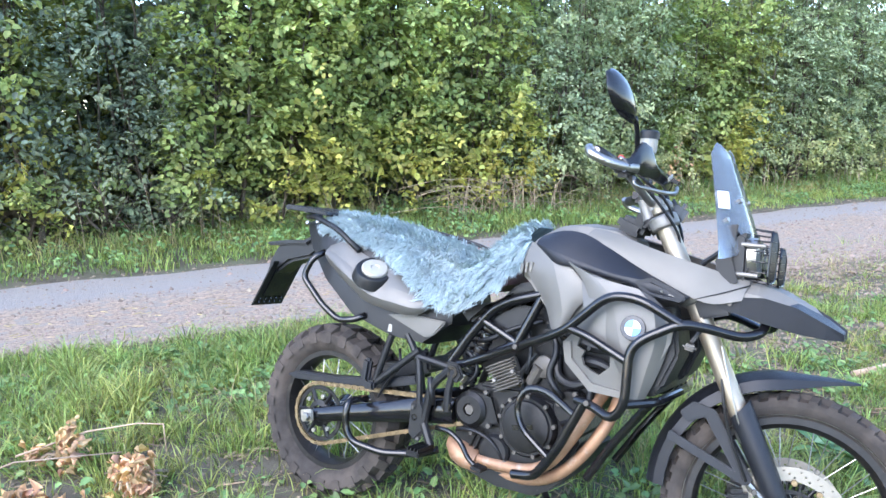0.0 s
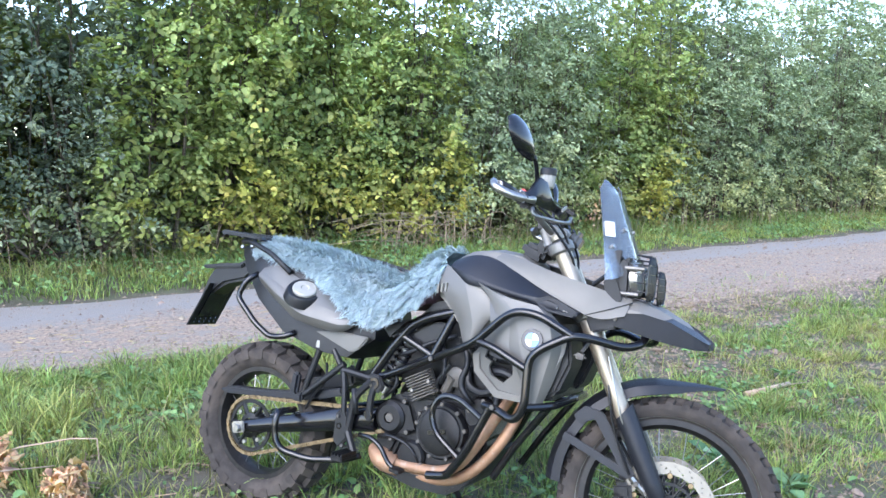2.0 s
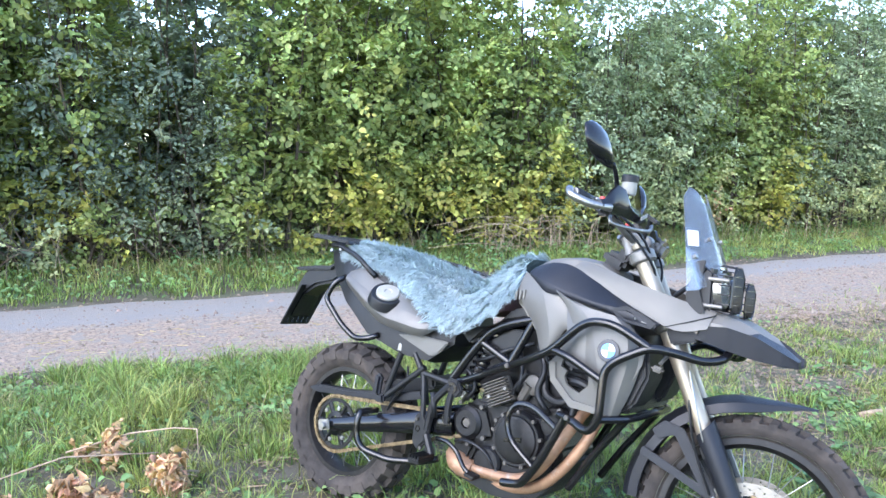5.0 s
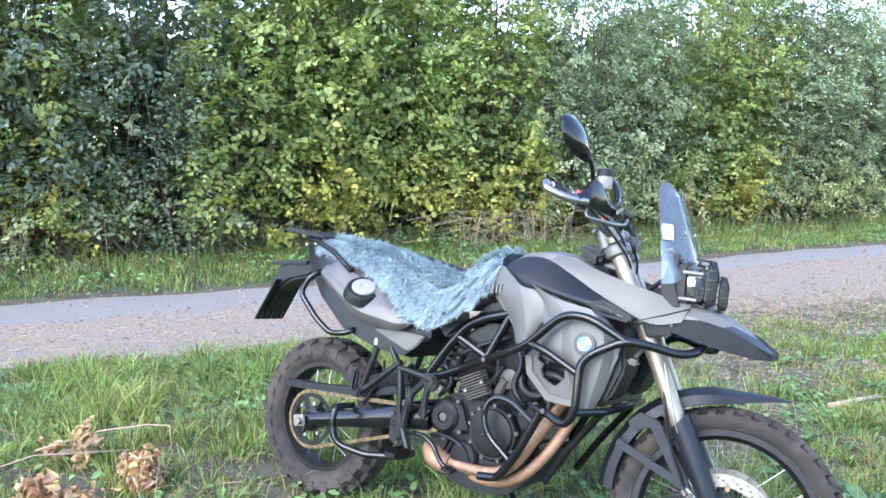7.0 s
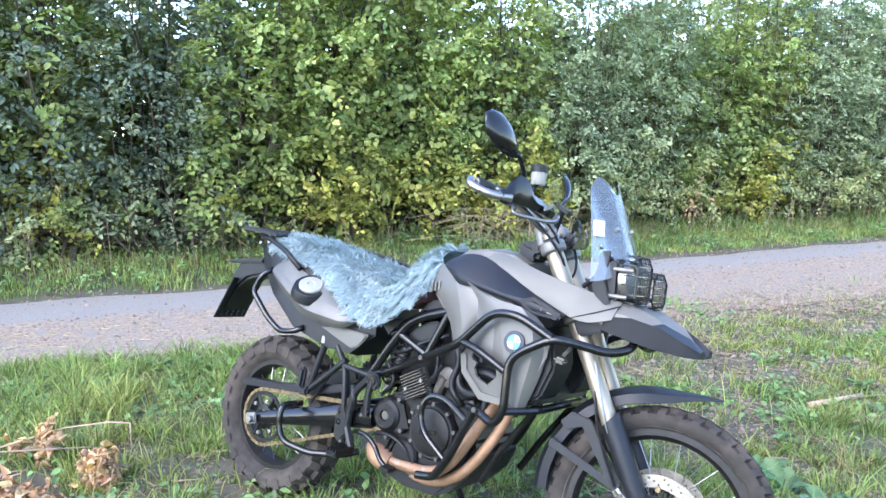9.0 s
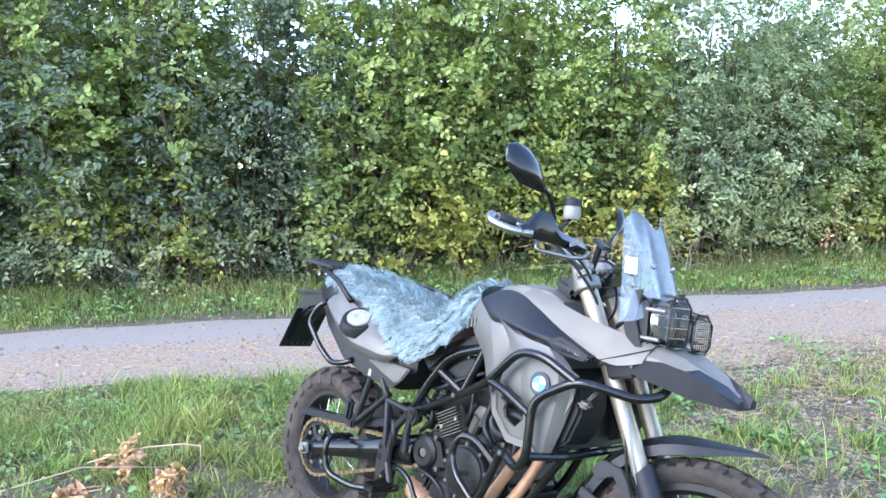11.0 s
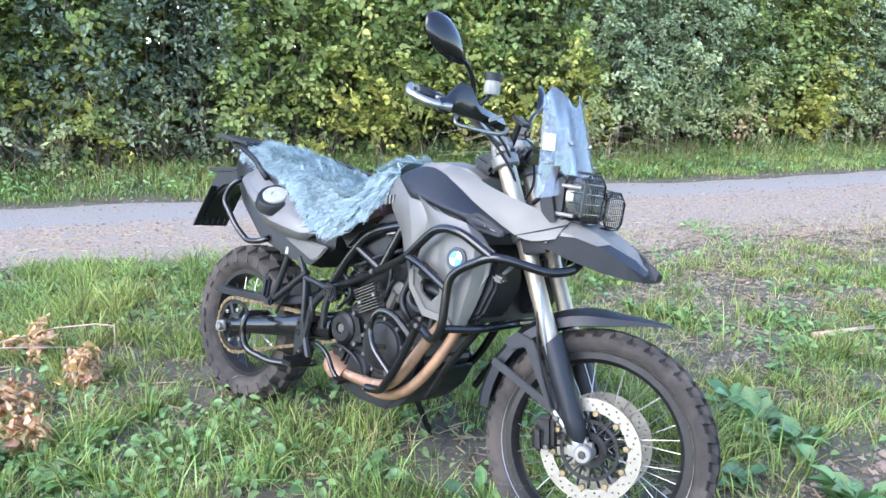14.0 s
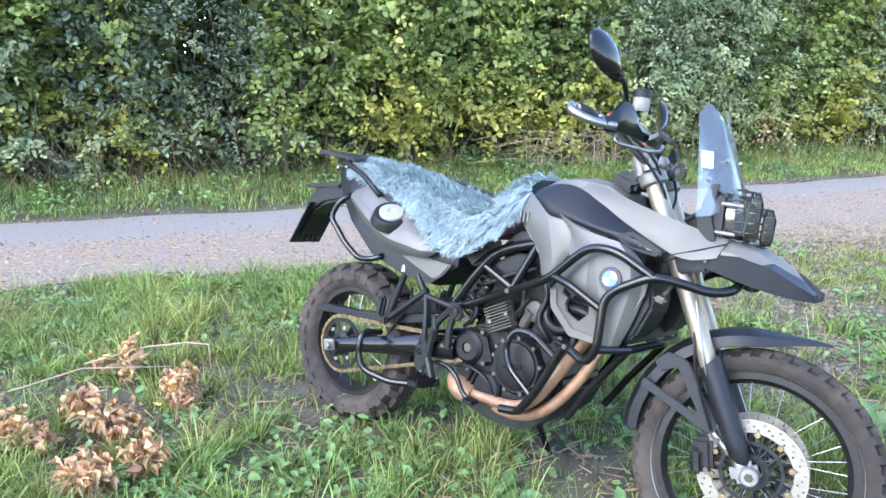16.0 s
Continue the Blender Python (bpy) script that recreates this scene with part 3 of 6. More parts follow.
def rounded(pts, r=0.03, n=4):
    """A path whose corners are rounded."""
    pts = [Vector(p) for p in pts]
    out = [pts[0]]
    for a, b, c in zip(pts, pts[1:], pts[2:]):
        d1, d2 = (a - b), (c - b)
        k1, k2 = min(r, d1.length * 0.48), min(r, d2.length * 0.48)
        p, q = b + d1.normalized() * k1, b + d2.normalized() * k2
        for i in range(n + 1):
            t = i / n
            out.append(p * (1 - t) ** 2 + b * 2 * t * (1 - t) + q * t * t)
    return out + [pts[-1]]


def tube(pts, r, sides=10, corner=0.03, r2=None):
    path = rounded(pts, corner) if corner and len(pts) > 2 else [Vector(p) for p in pts]
    bm = bmesh.new()
    rings = []
    x = None
    for i, p in enumerate(path):
        d = (path[min(i + 1, len(path) - 1)] - path[max(i - 1, 0)]).normalized()
        if x is None:
            x = d.orthogonal().normalized()
        x = (x - d * x.dot(d)).normalized()
        y = d.cross(x)
        rr = r if r2 is None else r + (r2 - r) * i / (len(path) - 1)
        rings.append([bm.verts.new(p + (x * math.cos(6.28318 * k / sides) + y * math.sin(6.28318 * k / sides)) * rr) for k in range(sides)])
    for a, b in zip(rings, rings[1:]):
        for k in range(sides):
            bm.faces.new((a[k], a[(k + 1) % sides], b[(k + 1) % sides], b[k]))
    bm.faces.new(list(reversed(rings[0])))
    bm.faces.new(rings[-1])
    return bm


def lathe(profile, at, n=32, axis=(0, 1, 0), closed=False, arc=None):
    """Turns (radius, along the axis) round the axis."""
    bm = bmesh.new()
    q = Vector(axis).to_track_quat("Z", "Y")
    rings = []
    a0, a1 = arc or (0, 2 * math.pi)
    m = n if arc is None else n + 1
    for k in range(m):
        w = a0 + (a1 - a0) * k / n
        rings.append([bm.verts.new(Vector(at) + q @ Vector((r * math.cos(w), r * math.sin(w), h))) for r, h in profile])
    pn = len(profile)
    for k in range(n):
        a, b = rings[k], rings[(k + 1) % m]
        for i in range(pn if closed else pn - 1):
            j = (i + 1) % pn
            bm.faces.new((a[i], b[i], b[j], a[j]))
    if not closed and arc is None:
        for i in (0, pn - 1):
            if profile[i][0] > 1e-6:
                bm.faces.new([r[i] for r in rings])
    bmesh.ops.remove_doubles(bm, verts=bm.verts, dist=1e-6)
    bmesh.ops.recalc_face_normals(bm, faces=bm.faces)
    return bm


def disc_at(at, r, thick, axis, n=20, chamfer=0.15):
    c = min(r, thick) * chamfer
    return lathe([(0, -thick / 2), (r - c, -thick / 2), (r, -thick / 2 + c), (r, thick / 2 - c), (r - c, thick / 2), (0, thick / 2)], at, n, axis)


def prism(pts, y0, y1, bevel=0.006):
    """A side outline (x, z) drawn out from y0 to y1, with softened edges."""
    bm = bmesh.new()
    a = [bm.verts.new((x, y0, z)) for x, z in pts]
    b = [bm.verts.new((x, y1, z)) for x, z in pts]
    n = len(pts)
    bm.faces.new(a), bm.faces.new(list(reversed(b)))
    for i in range(n):
        bm.faces.new((a[(i + 1) % n], a[i], b[i], b[(i + 1) % n]))
    bmesh.ops.recalc_face_normals(bm, faces=bm.faces)
    if bevel:
        bmesh.ops.bevel(bm, geom=bm.edges[:], offset=bevel, segments=2, affect="EDGES", clamp_overlap=True)
    return bm


def box(at, size, turn=(0, 0, 0), bevel=0.004):
    bm = bmesh.new()
    bmesh.ops.create_cube(bm, size=1)
    bmesh.ops.scale(bm, vec=size, verts=bm.verts)
    if bevel:
        bmesh.ops.bevel(bm, geom=bm.edges[:], offset=bevel, segments=2, affect="EDGES", clamp_overlap=True)
    bmesh.ops.transform(bm, matrix=pose(*at, *turn), verts=bm.verts)
    return bm


def panel(outline, depth, thick=0.005, holes=(), cuts=2, mirror=False):
    """A moulded panel: a side outline (x, z), holes cut in it, its y by depth(x, z)."""
    bm = bmesh.new()
    for loop in (outline, *holes):
        vs = [bm.verts.new((x, 0, z)) for x, z in loop]
        for i in range(len(vs)):
            bm.edges.new((vs[i], vs[(i + 1) % len(vs)]))
    bmesh.ops.triangle_fill(bm, edges=bm.edges[:], use_beauty=True, normal=(0, -1, 0))
    for _ in range(cuts):
        long = [e for e in bm.edges if e.calc_length() > 0.03]
        bmesh.ops.subdivide_edges(bm, edges=long, cuts=1, use_grid_fill=True)
        bmesh.ops.triangulate(bm, faces=bm.faces[:])
    for v in bm.verts:
        v.co.y = depth(v.co.x, v.co.z)
    bmesh.ops.recalc_face_normals(bm, faces=bm.faces)
    if sum(f.normal.y for f in bm.faces) > 0:
        bmesh.ops.reverse_faces(bm, faces=bm.faces)
    bmesh.ops.solidify(bm, geom=bm.faces[:], thickness=thick)
    return bm


def loft(sections, caps=True, closed=True):
    """Skin over rings of equally many points."""
    bm = bmesh.new()
    rings = [[bm.verts.new(p) for p in s] for s in sections]
    n = len(rings[0])
    for a, b in zip(rings, rings[1:]):
        for k in range(n if closed else n - 1):
            bm.faces.new((a[k], a[(k + 1) % n], b[(k + 1) % n], b[k]))
    if caps and closed:
        bm.faces.new(list(reversed(rings[0])))
        bm.faces.new(rings[-1])
    bmesh.ops.recalc_face_normals(bm, faces=bm.faces)
    return bm


def both(half):
    """A ring over the middle from points of one half (y outwards, z)."""
    return [(x, -y, z) for x, y, z in half] + [(x, y, z) for x, y, z in reversed(half)]


def smooth_line(pts, n):
    """n points evenly along a smooth curve through pts."""
    p = [np.array(q, float) for q in pts]
    p = [2 * p[0] - p[1], *p, 2 * p[-1] - p[-2]]
    dense = []
    for a, b, c, d in zip(p, p[1:], p[2:], p[3:]):
        for t in np.linspace(0, 1, 12, endpoint=False):
            dense.append(0.5 * (2 * b + (c - a) * t + (2 * a - 5 * b + 4 * c - d) * t ** 2 + (3 * b - a - 3 * c + d) * t ** 3))
    dense = np.array(dense + [p[-2]])
    run = np.concatenate([[0], np.cumsum(np.linalg.norm(np.diff(dense, axis=0), axis=1))])
    want = np.linspace(0, run[-1], n)
    return np.stack([np.interp(want, run, dense[:, i]) for i in range(3)], -1)


def facets(lines, thick=0.004, n=22, bulge=0.0, across=4):
    """Moulded bodywork: one strip from each feature line to the next, crisp where two strips meet."""
    out = []
    curves = [smooth_line(l, n) for l in lines]
    for a, b in zip(curves, curves[1:]):
        rings = []
        for w in np.linspace(0, 1, across + 1):
            q = a + (b - a) * w
            q[:, 1] -= bulge * 4 * w * (1 - w)
            rings.append([tuple(v) for v in q])
        bm = loft(rings, closed=False)
        if sum(f.normal.y * f.calc_area() for f in bm.faces) > 0:
            bmesh.ops.reverse_faces(bm, faces=bm.faces)
        bmesh.ops.solidify(bm, geom=bm.faces[:], thickness=thick)
        out.append(bm)
    return out


SIDE = Matrix.Diagonal((1, -1, 1, 1))

# ---- the motorcycle: x ahead, y to its left, z up from the tyres' contact ----
bike = new("motorcycle")
bike.matrix_world = pose(-0.446, 2.778, 0.0, -9.9, 1.644, -32.506)
tagged(bike, "silver and black adventure motorcycle leaning on its side stand", "motorcycle")
RAKE = Vector((-0.4384, 0, 0.8988))
HEAD = Vector((1.695, 0, 0))
STEER_ANGLE = 13.0
YOKE = Vector((1.17, 0, 1.13))
STEER = (Matrix.Translation(YOKE + Vector((0, 0, -0.006))) @ Matrix.Rotation(radians(-1.2), 4, "Y") @ Matrix.Rotation(radians(0.8), 4, "X") @ Matrix.Translation(-YOKE)
         @ Matrix.Translation(HEAD) @ Matrix.Rotation(radians(STEER_ANGLE), 4, RAKE) @ Matrix.Translation(-HEAD))
REAR = Matrix.Translation((0, -0.03, 0))
TURNED = Matrix.Translation(HEAD) @ Matrix.Rotation(radians(STEER_ANGLE), 4, RAKE) @ Matrix.Translation(-HEAD)
LEFT = TURNED @ SIDE @ TURNED.inverted()


def wheel(name, cx, R, width, rim_r, m, blocks, spokes, label, deep=0.0):
    """Spoked wheel: rim with hub, knobbly tyre and crossed spokes."""
    c = (cx, 0, R)
    hw = width / 2
    rim_w = hw * 0.62
    rim = part(name, [lathe([(rim_r - 0.012, -rim_w), (rim_r + 0.01, -rim_w), (rim_r + 0.004, -rim_w * 0.86), (rim_r - 0.012, -rim_w * 0.55), (rim_r - 0.016, 0),
                             (rim_r - 0.012, rim_w * 0.55), (rim_r + 0.004, rim_w * 0.86), (rim_r + 0.01, rim_w), (rim_r - 0.012, rim_w), (rim_r - 0.024, rim_w * 0.5),
                             (rim_r - 0.028, 0), (rim_r - 0.024, -rim_w * 0.5)], c, 64, closed=True)], RIM, bike, label, m=m)
    half = [(rim_r + 0.004, rim_w * 0.95), (rim_r + 0.02, hw * 0.86), (rim_r + (R - rim_r) * 0.5, hw * 1.0), (rim_r + (R - rim_r) * 0.74 - deep, hw * 0.97),
            (R - 0.022 - deep, hw * 0.82), (R - 0.013 - deep, hw * 0.5), (R - 0.010 - deep, 0)]
    prof = [(r, -y) for r, y in half] + [(r, y) for r, y in reversed(half[:-1])]
    part("tyre", [lathe(prof, c, 72, closed=True)], RUBBER, rim, "dusty knobbly rubber tyre", m=m)
    bm = bmesh.new()
    for k in range(blocks):
        for lane in (0, 1, 2, 3):
            a = 2 * math.pi * (k + (0.5 if lane in (1, 2) else 0.0)) / blocks
            y0, y1 = ((-1.0 - 4 * deep, -0.58), (-0.5, -0.05), (0.05, 0.5), (0.58, 1.0 + 4 * deep))[lane]
            da = 2 * math.pi / blocks * (0.25 if lane in (0, 3) else 0.33)
            vs = []
            for (yy, sgn, top) in ((y0, -1, 0), (y1, -1, 0), (y1, 1, 0), (y0, 1, 0), (y0, -1, 1), (y1, -1, 1), (y1, 1, 1), (y0, 1, 1)):
                base = R - 0.011 - 0.75 * hw * max(0, abs(yy) - 0.45) ** 1.4
                r = base + (0.012 if top else -0.006 - deep - deep * max(0, abs(yy) - 0.8) * 8)
                w = a + sgn * da * (0.88 if top else 1.0) + 0.06 * abs(yy)
                vs.append(bm.verts.new((cx + r * math.cos(w), yy * hw * (0.97 if top else 1.0), R + r * math.sin(w))))
            for f in ((4, 5, 6, 7), (0, 1, 5, 4), (1, 2, 6, 5), (2, 3, 7, 6), (3, 0, 4, 7)):
                bm.faces.new([vs[i] for i in f])
    bmesh.ops.recalc_face_normals(bm, faces=bm.faces)
    part("tread", bm, RUBBER, rim, "worn dusty tread blocks", smooth=False, m=m)
    hub_w = hw * 0.75
    part("hub", [lathe([(0.0, -hub_w - 0.015), (0.03, -hub_w - 0.015), (0.045, -hub_w), (0.045, -hub_w + 0.012), (0.028, -hub_w * 0.4), (0.028, hub_w * 0.4), (0.045, hub_w - 0.012), (0.045, hub_w), (0.03, hub_w + 0.015), (0, hub_w + 0.015)], c, 24)], GLOSS, rim, m=m)
    for k in range(spokes):
        a = 2 * math.pi * k / spokes
        s = 1 if k % 2 else -1
        b = a + s * (0.55 if k % 4 < 2 else -0.55)
        p = (cx + 0.042 * math.cos(b), s * hub_w * 0.95, R + 0.042 * math.sin(b))
        q = (cx + (rim_r - 0.02) * math.cos(a), s * rim_w * 0.35, R + (rim_r - 0.02) * math.sin(a))
        part("spoke", tube([p, q], 0.0016, 5, 0), ALU, rim, m=m)
    return rim


rear_wheel = wheel("rear_wheel", 0.0, 0.325, 0.16, 0.218, REAR, 24, 32, "black spoked rear wheel", 0.008)
front_wheel = wheel("front_wheel", 1.578, 0.347, 0.095, 0.272, STEER, 40, 36, "black spoked front wheel turned to the left", 0.002)


def holed_disc(cx, cz, y, r0, r1, thick, holes, name, parent, m):
    """A drilled brake disc: ring with real holes in three rows."""
    bm = bmesh.new()
    loops = [[(r1 * math.cos(a), r1 * math.sin(a)) for a in np.linspace(0, 2 * math.pi, 72, endpoint=False)],
             [(r0 * math.cos(a), r0 * math.sin(a)) for a in np.linspace(0, 2 * math.pi, 48, endpoint=False)]]
    for k in range(holes):
        for i, f in enumerate((0.25, 0.5, 0.75)):
            a = 2 * math.pi * (k + i / 3) / holes
            r = r0 + (r1 - r0) * f
            loops.append([(r * math.cos(a) + 0.0033 * math.cos(w), r * math.sin(a) + 0.0033 * math.sin(w)) for w in np.linspace(0, 2 * math.pi, 6, endpoint=False)])
    for lp in loops:
        vs = [bm.verts.new((cx + p[0], y, cz + p[1])) for p in lp]
        for i in range(len(vs)):
            bm.edges.new((vs[i], vs[(i + 1) % len(vs)]))
    bmesh.ops.triangle_fill(bm, edges=bm.edges[:], use_beauty=True, normal=(0, -1, 0))
    bmesh.ops.solidify(bm, geom=bm.faces[:], thickness=thick)
    return part(name, bm, DISC, parent, "drilled steel brake disc", smooth=False, m=m)


for s in (-1, 1):
    holed_disc(1.578, 0.347, s * 0.072, 0.112, 0.15, 0.005, 20, "brake_disc", front_wheel, STEER)
    for r0, r1, y0, y1 in ((0.078, 0.088, 0.069, 0.075), (0.03, 0.05, 0.066, 0.076)):
        part("disc_carrier", lathe([(r0, s * y0), (r1, s * y0), (r1, s * y1), (r0, s * y1)], (1.578, 0, 0.347), 40, closed=True), ENGINE, front_wheel, "dark spidered disc carrier", m=STEER)
    for k in range(10):
        a = 2 * math.pi * k / 10
        for d in (-0.16, 0.16):
            part("carrier_arm", tube([(1.578 + 0.045 * math.cos(a), s * 0.071, 0.347 + 0.045 * math.sin(a)), (1.578 + 0.108 * math.cos(a + d), s * 0.071, 0.347 + 0.108 * math.sin(a + d))], 0.0042, 6, 0), ENGINE, front_wheel, m=STEER)
    for k in range(10):
        a = 2 * math.pi * (k + 0.5) / 10
        part("disc_button", disc_at((1.578 + 0.108 * math.cos(a), s * 0.074, 0.347 + 0.108 * math.sin(a)), 0.009, 0.012, (0, 1, 0), 12), GOLD, front_wheel, m=STEER)
part("rim_stripe", lathe([(0.2855, -0.0405), (0.2875, -0.0418), (0.2875, -0.0408), (0.2855, -0.0395)], (1.578, 0, 0.347), 72, closed=True), ALU, front_wheel, "thin pale line round the tyre wall", m=STEER)


# fork, brake and mudguard, turned with the bars
def along(z, y=0.0, ahead=0.0):
    """A point of the fork's line at height z."""
    return Vector((1.556 - 0.4878 * (z - 0.347) + ahead, y, z))


for s, leg in ((-1, "right"), (1, "left")):
    y = s * 0.105
    f = part("fork_leg", [tube([along(0.56, y), along(0.86, y)], 0.0265, 20, 0), tube([along(0.86, y), along(1.15, y)], 0.0285, 20, 0)], FORK, bike, "champagne-coloured upside-down fork tube", m=STEER)
    part("slider", tube([along(0.36, y), along(0.60, y)], 0.021, 16, 0), STEEL, f, "polished inner fork tube", m=STEER)
    part("collar", [tube([along(0.555, y), along(0.585, y)], 0.031, 20, 0)], ALU, f, m=STEER)
    gl = []
    for z, hx, hy, tilt in ((0.372, 0.018, 0.02, 0), (0.385, 0.028, 0.03, 0), (0.43, 0.034, 0.034, 0), (0.52, 0.037, 0.036, 0.0), (0.60, 0.038, 0.037, 0.01), (0.635, 0.039, 0.037, 0.03)):
        gl.append([along(z + tilt * math.cos(w), y + s * 0.004 + hy * math.sin(w), 0.007 + hx * math.cos(w)) for w in np.linspace(0, 2 * math.pi, 18, endpoint=False)])
    part("fork_guard", loft(gl), PLASTIC_GREY, f, "matt black plastic fork guard", m=STEER)
    part("axle_clamp", [box((1.562, y, 0.352), (0.075, 0.05, 0.06), (0, -20, 0), 0.014), disc_at((1.578, y + s * 0.012, 0.347), 0.026, 0.06, (0, 1, 0), 20)], CAST, f, "bare cast aluminium axle clamp", m=STEER)
    part("axle_bolt", disc_at((1.578, y + s * 0.04, 0.347), 0.012, 0.012, (0, 1, 0), 6), GLOSS, f, m=STEER)
    cal = part("brake_caliper", [box((1.445, s * 0.078, 0.365), (0.055, 0.05, 0.10), (0, -12, 0), 0.012), box((1.432, s * 0.105, 0.345), (0.035, 0.02, 0.075), (0, -12, 0), 0.01)], ENGINE, bike, "dark floating brake caliper", m=STEER)
    part("caliper_bracket", tube([(1.555, s * 0.1, 0.365), (1.50, s * 0.1, 0.40), (1.462, s * 0.1, 0.435)], 0.011, 8, 0.02), ALU, cal, m=STEER)
    for bx, bz in ((1.478, 0.418), (1.462, 0.33), (1.51, 0.395)):
        part("bolt", disc_at((bx, s * 0.112, bz), 0.008, 0.014, (0, 1, 0), 8), REGMAT, cal, m=STEER)
    part("brake_hose", tube([(1.455, s * 0.1, 0.44), (1.40, s * 0.115, 0.56), (1.375, s * 0.13, 0.66), (1.36, s * 0.12, 0.78), (1.25, s * 0.06, 0.98)], 0.0045, 6, 0.06), PLASTIC, cal, "black brake hose", m=STEER)
for y in (-0.128, -0.14):
    part("sensor_cable", tube([(1.36, y, 0.80), (1.395, y - 0.006, 0.68), (1.425, y, 0.585), (1.455, y + 0.02, 0.56)], 0.0028, 6, 0.05), ALU, bike, "thin pale sensor cable", m=STEER)
clamps = part("fork_yoke", tube([along(1.135, -0.08, -0.03), along(1.135, 0.08, -0.03)], 0.02, 12, 0), ENGINE, bike, "fork yoke with cast aluminium clamps", m=STEER)
for s in (-1, 1):
    part("upper_clamp", disc_at(along(1.135, s * 0.105), 0.042, 0.04, RAKE, 24), CAST, clamps, "cast aluminium clamp", m=STEER)
    part("lower_clamp", disc_at(along(0.93, s * 0.105), 0.04, 0.045, RAKE, 24), CAST, clamps, "cast aluminium clamp", m=STEER)
for z in (1.135, 0.93):
    part("yoke_bridge", box(along(z, 0, -0.03), (0.07, 0.17, 0.032), (0, -26, 0), 0.012), ENGINE, clamps, "dark bridge between the fork tubes", m=STEER)
for y in (-0.05, 0.05):
    part("bar_riser", [lathe([(0.026, 0.0), (0.022, 0.02), (0.019, 0.05), (0.019, 0.062)], along(1.145, y, -0.03), 18, RAKE), disc_at((1.142, y, 1.19), 0.027, 0.034, (0, 1, 0), 18)], CAST, clamps, "cast bar clamp")
for s in (-1, 1):
    part("fork_cap", disc_at(along(1.168, s * 0.105), 0.024, 0.02, RAKE, 12), FORK, clamps, m=STEER)

# front mudguard: a curved blade over the wheel with a long rear flap and side brackets
secs = []
for i in range(17):
    t = i / 16
    a = radians(69 + 106 * t)
    r = 0.376 + 0.02 * math.sin(t * 3.1) + 0.045 * max(0, 1 - 4.5 * t) ** 1.5
    skirt = min(1, 0.12 + 3.2 * t)
    w = (0.05 + 0.028 * math.sin(min(1, t * 2.4) * 1.57)) * (0.12 + 0.88 * min(1, t * 3.2) ** 0.8) * (1 - 0.3 * max(0, t - 0.7) / 0.3)
    cx, cz = 1.578 + r * math.cos(a), 0.347 + r * math.sin(a)
    ca, sa = math.cos(a), math.sin(a)
    secs.append([(cx + ca * h * skirt, y, cz + sa * h * skirt) for y, h in ((-w, -0.035), (-w * 0.93, -0.006), (-w * 0.45, 0.012), (0, 0.017), (w * 0.45, 0.012), (w * 0.93, -0.006), (w, -0.035),
                                                             (w * 0.95, -0.037), (w * 0.86, -0.012), (0, 0.009), (-w * 0.86, -0.012), (-w * 0.95, -0.037))])
guard = part("front_mudguard", loft(secs), PLASTIC_GREY, bike, "matt black plastic front mudguard", m=STEER)
for s in (-1, 1):
    o = [(1.31, 0.66), (1.40, 0.715), (1.52, 0.72), (1.565, 0.60), (1.545, 0.60), (1.50, 0.66), (1.395, 0.66), (1.33, 0.60), (1.29, 0.55), (1.235, 0.43), (1.222, 0.45)]
    part("guard_bracket", prism([(1.265, 0.60), (1.30, 0.635), (1.36, 0.62), (1.475, 0.44), (1.45, 0.425), (1.235, 0.52), (1.243, 0.545), (1.42, 0.465), (1.335, 0.595), (1.285, 0.575)], s * 0.085 - 0.006, s * 0.085 + 0.006, 0.003), PLASTIC_GREY, guard, m=STEER)

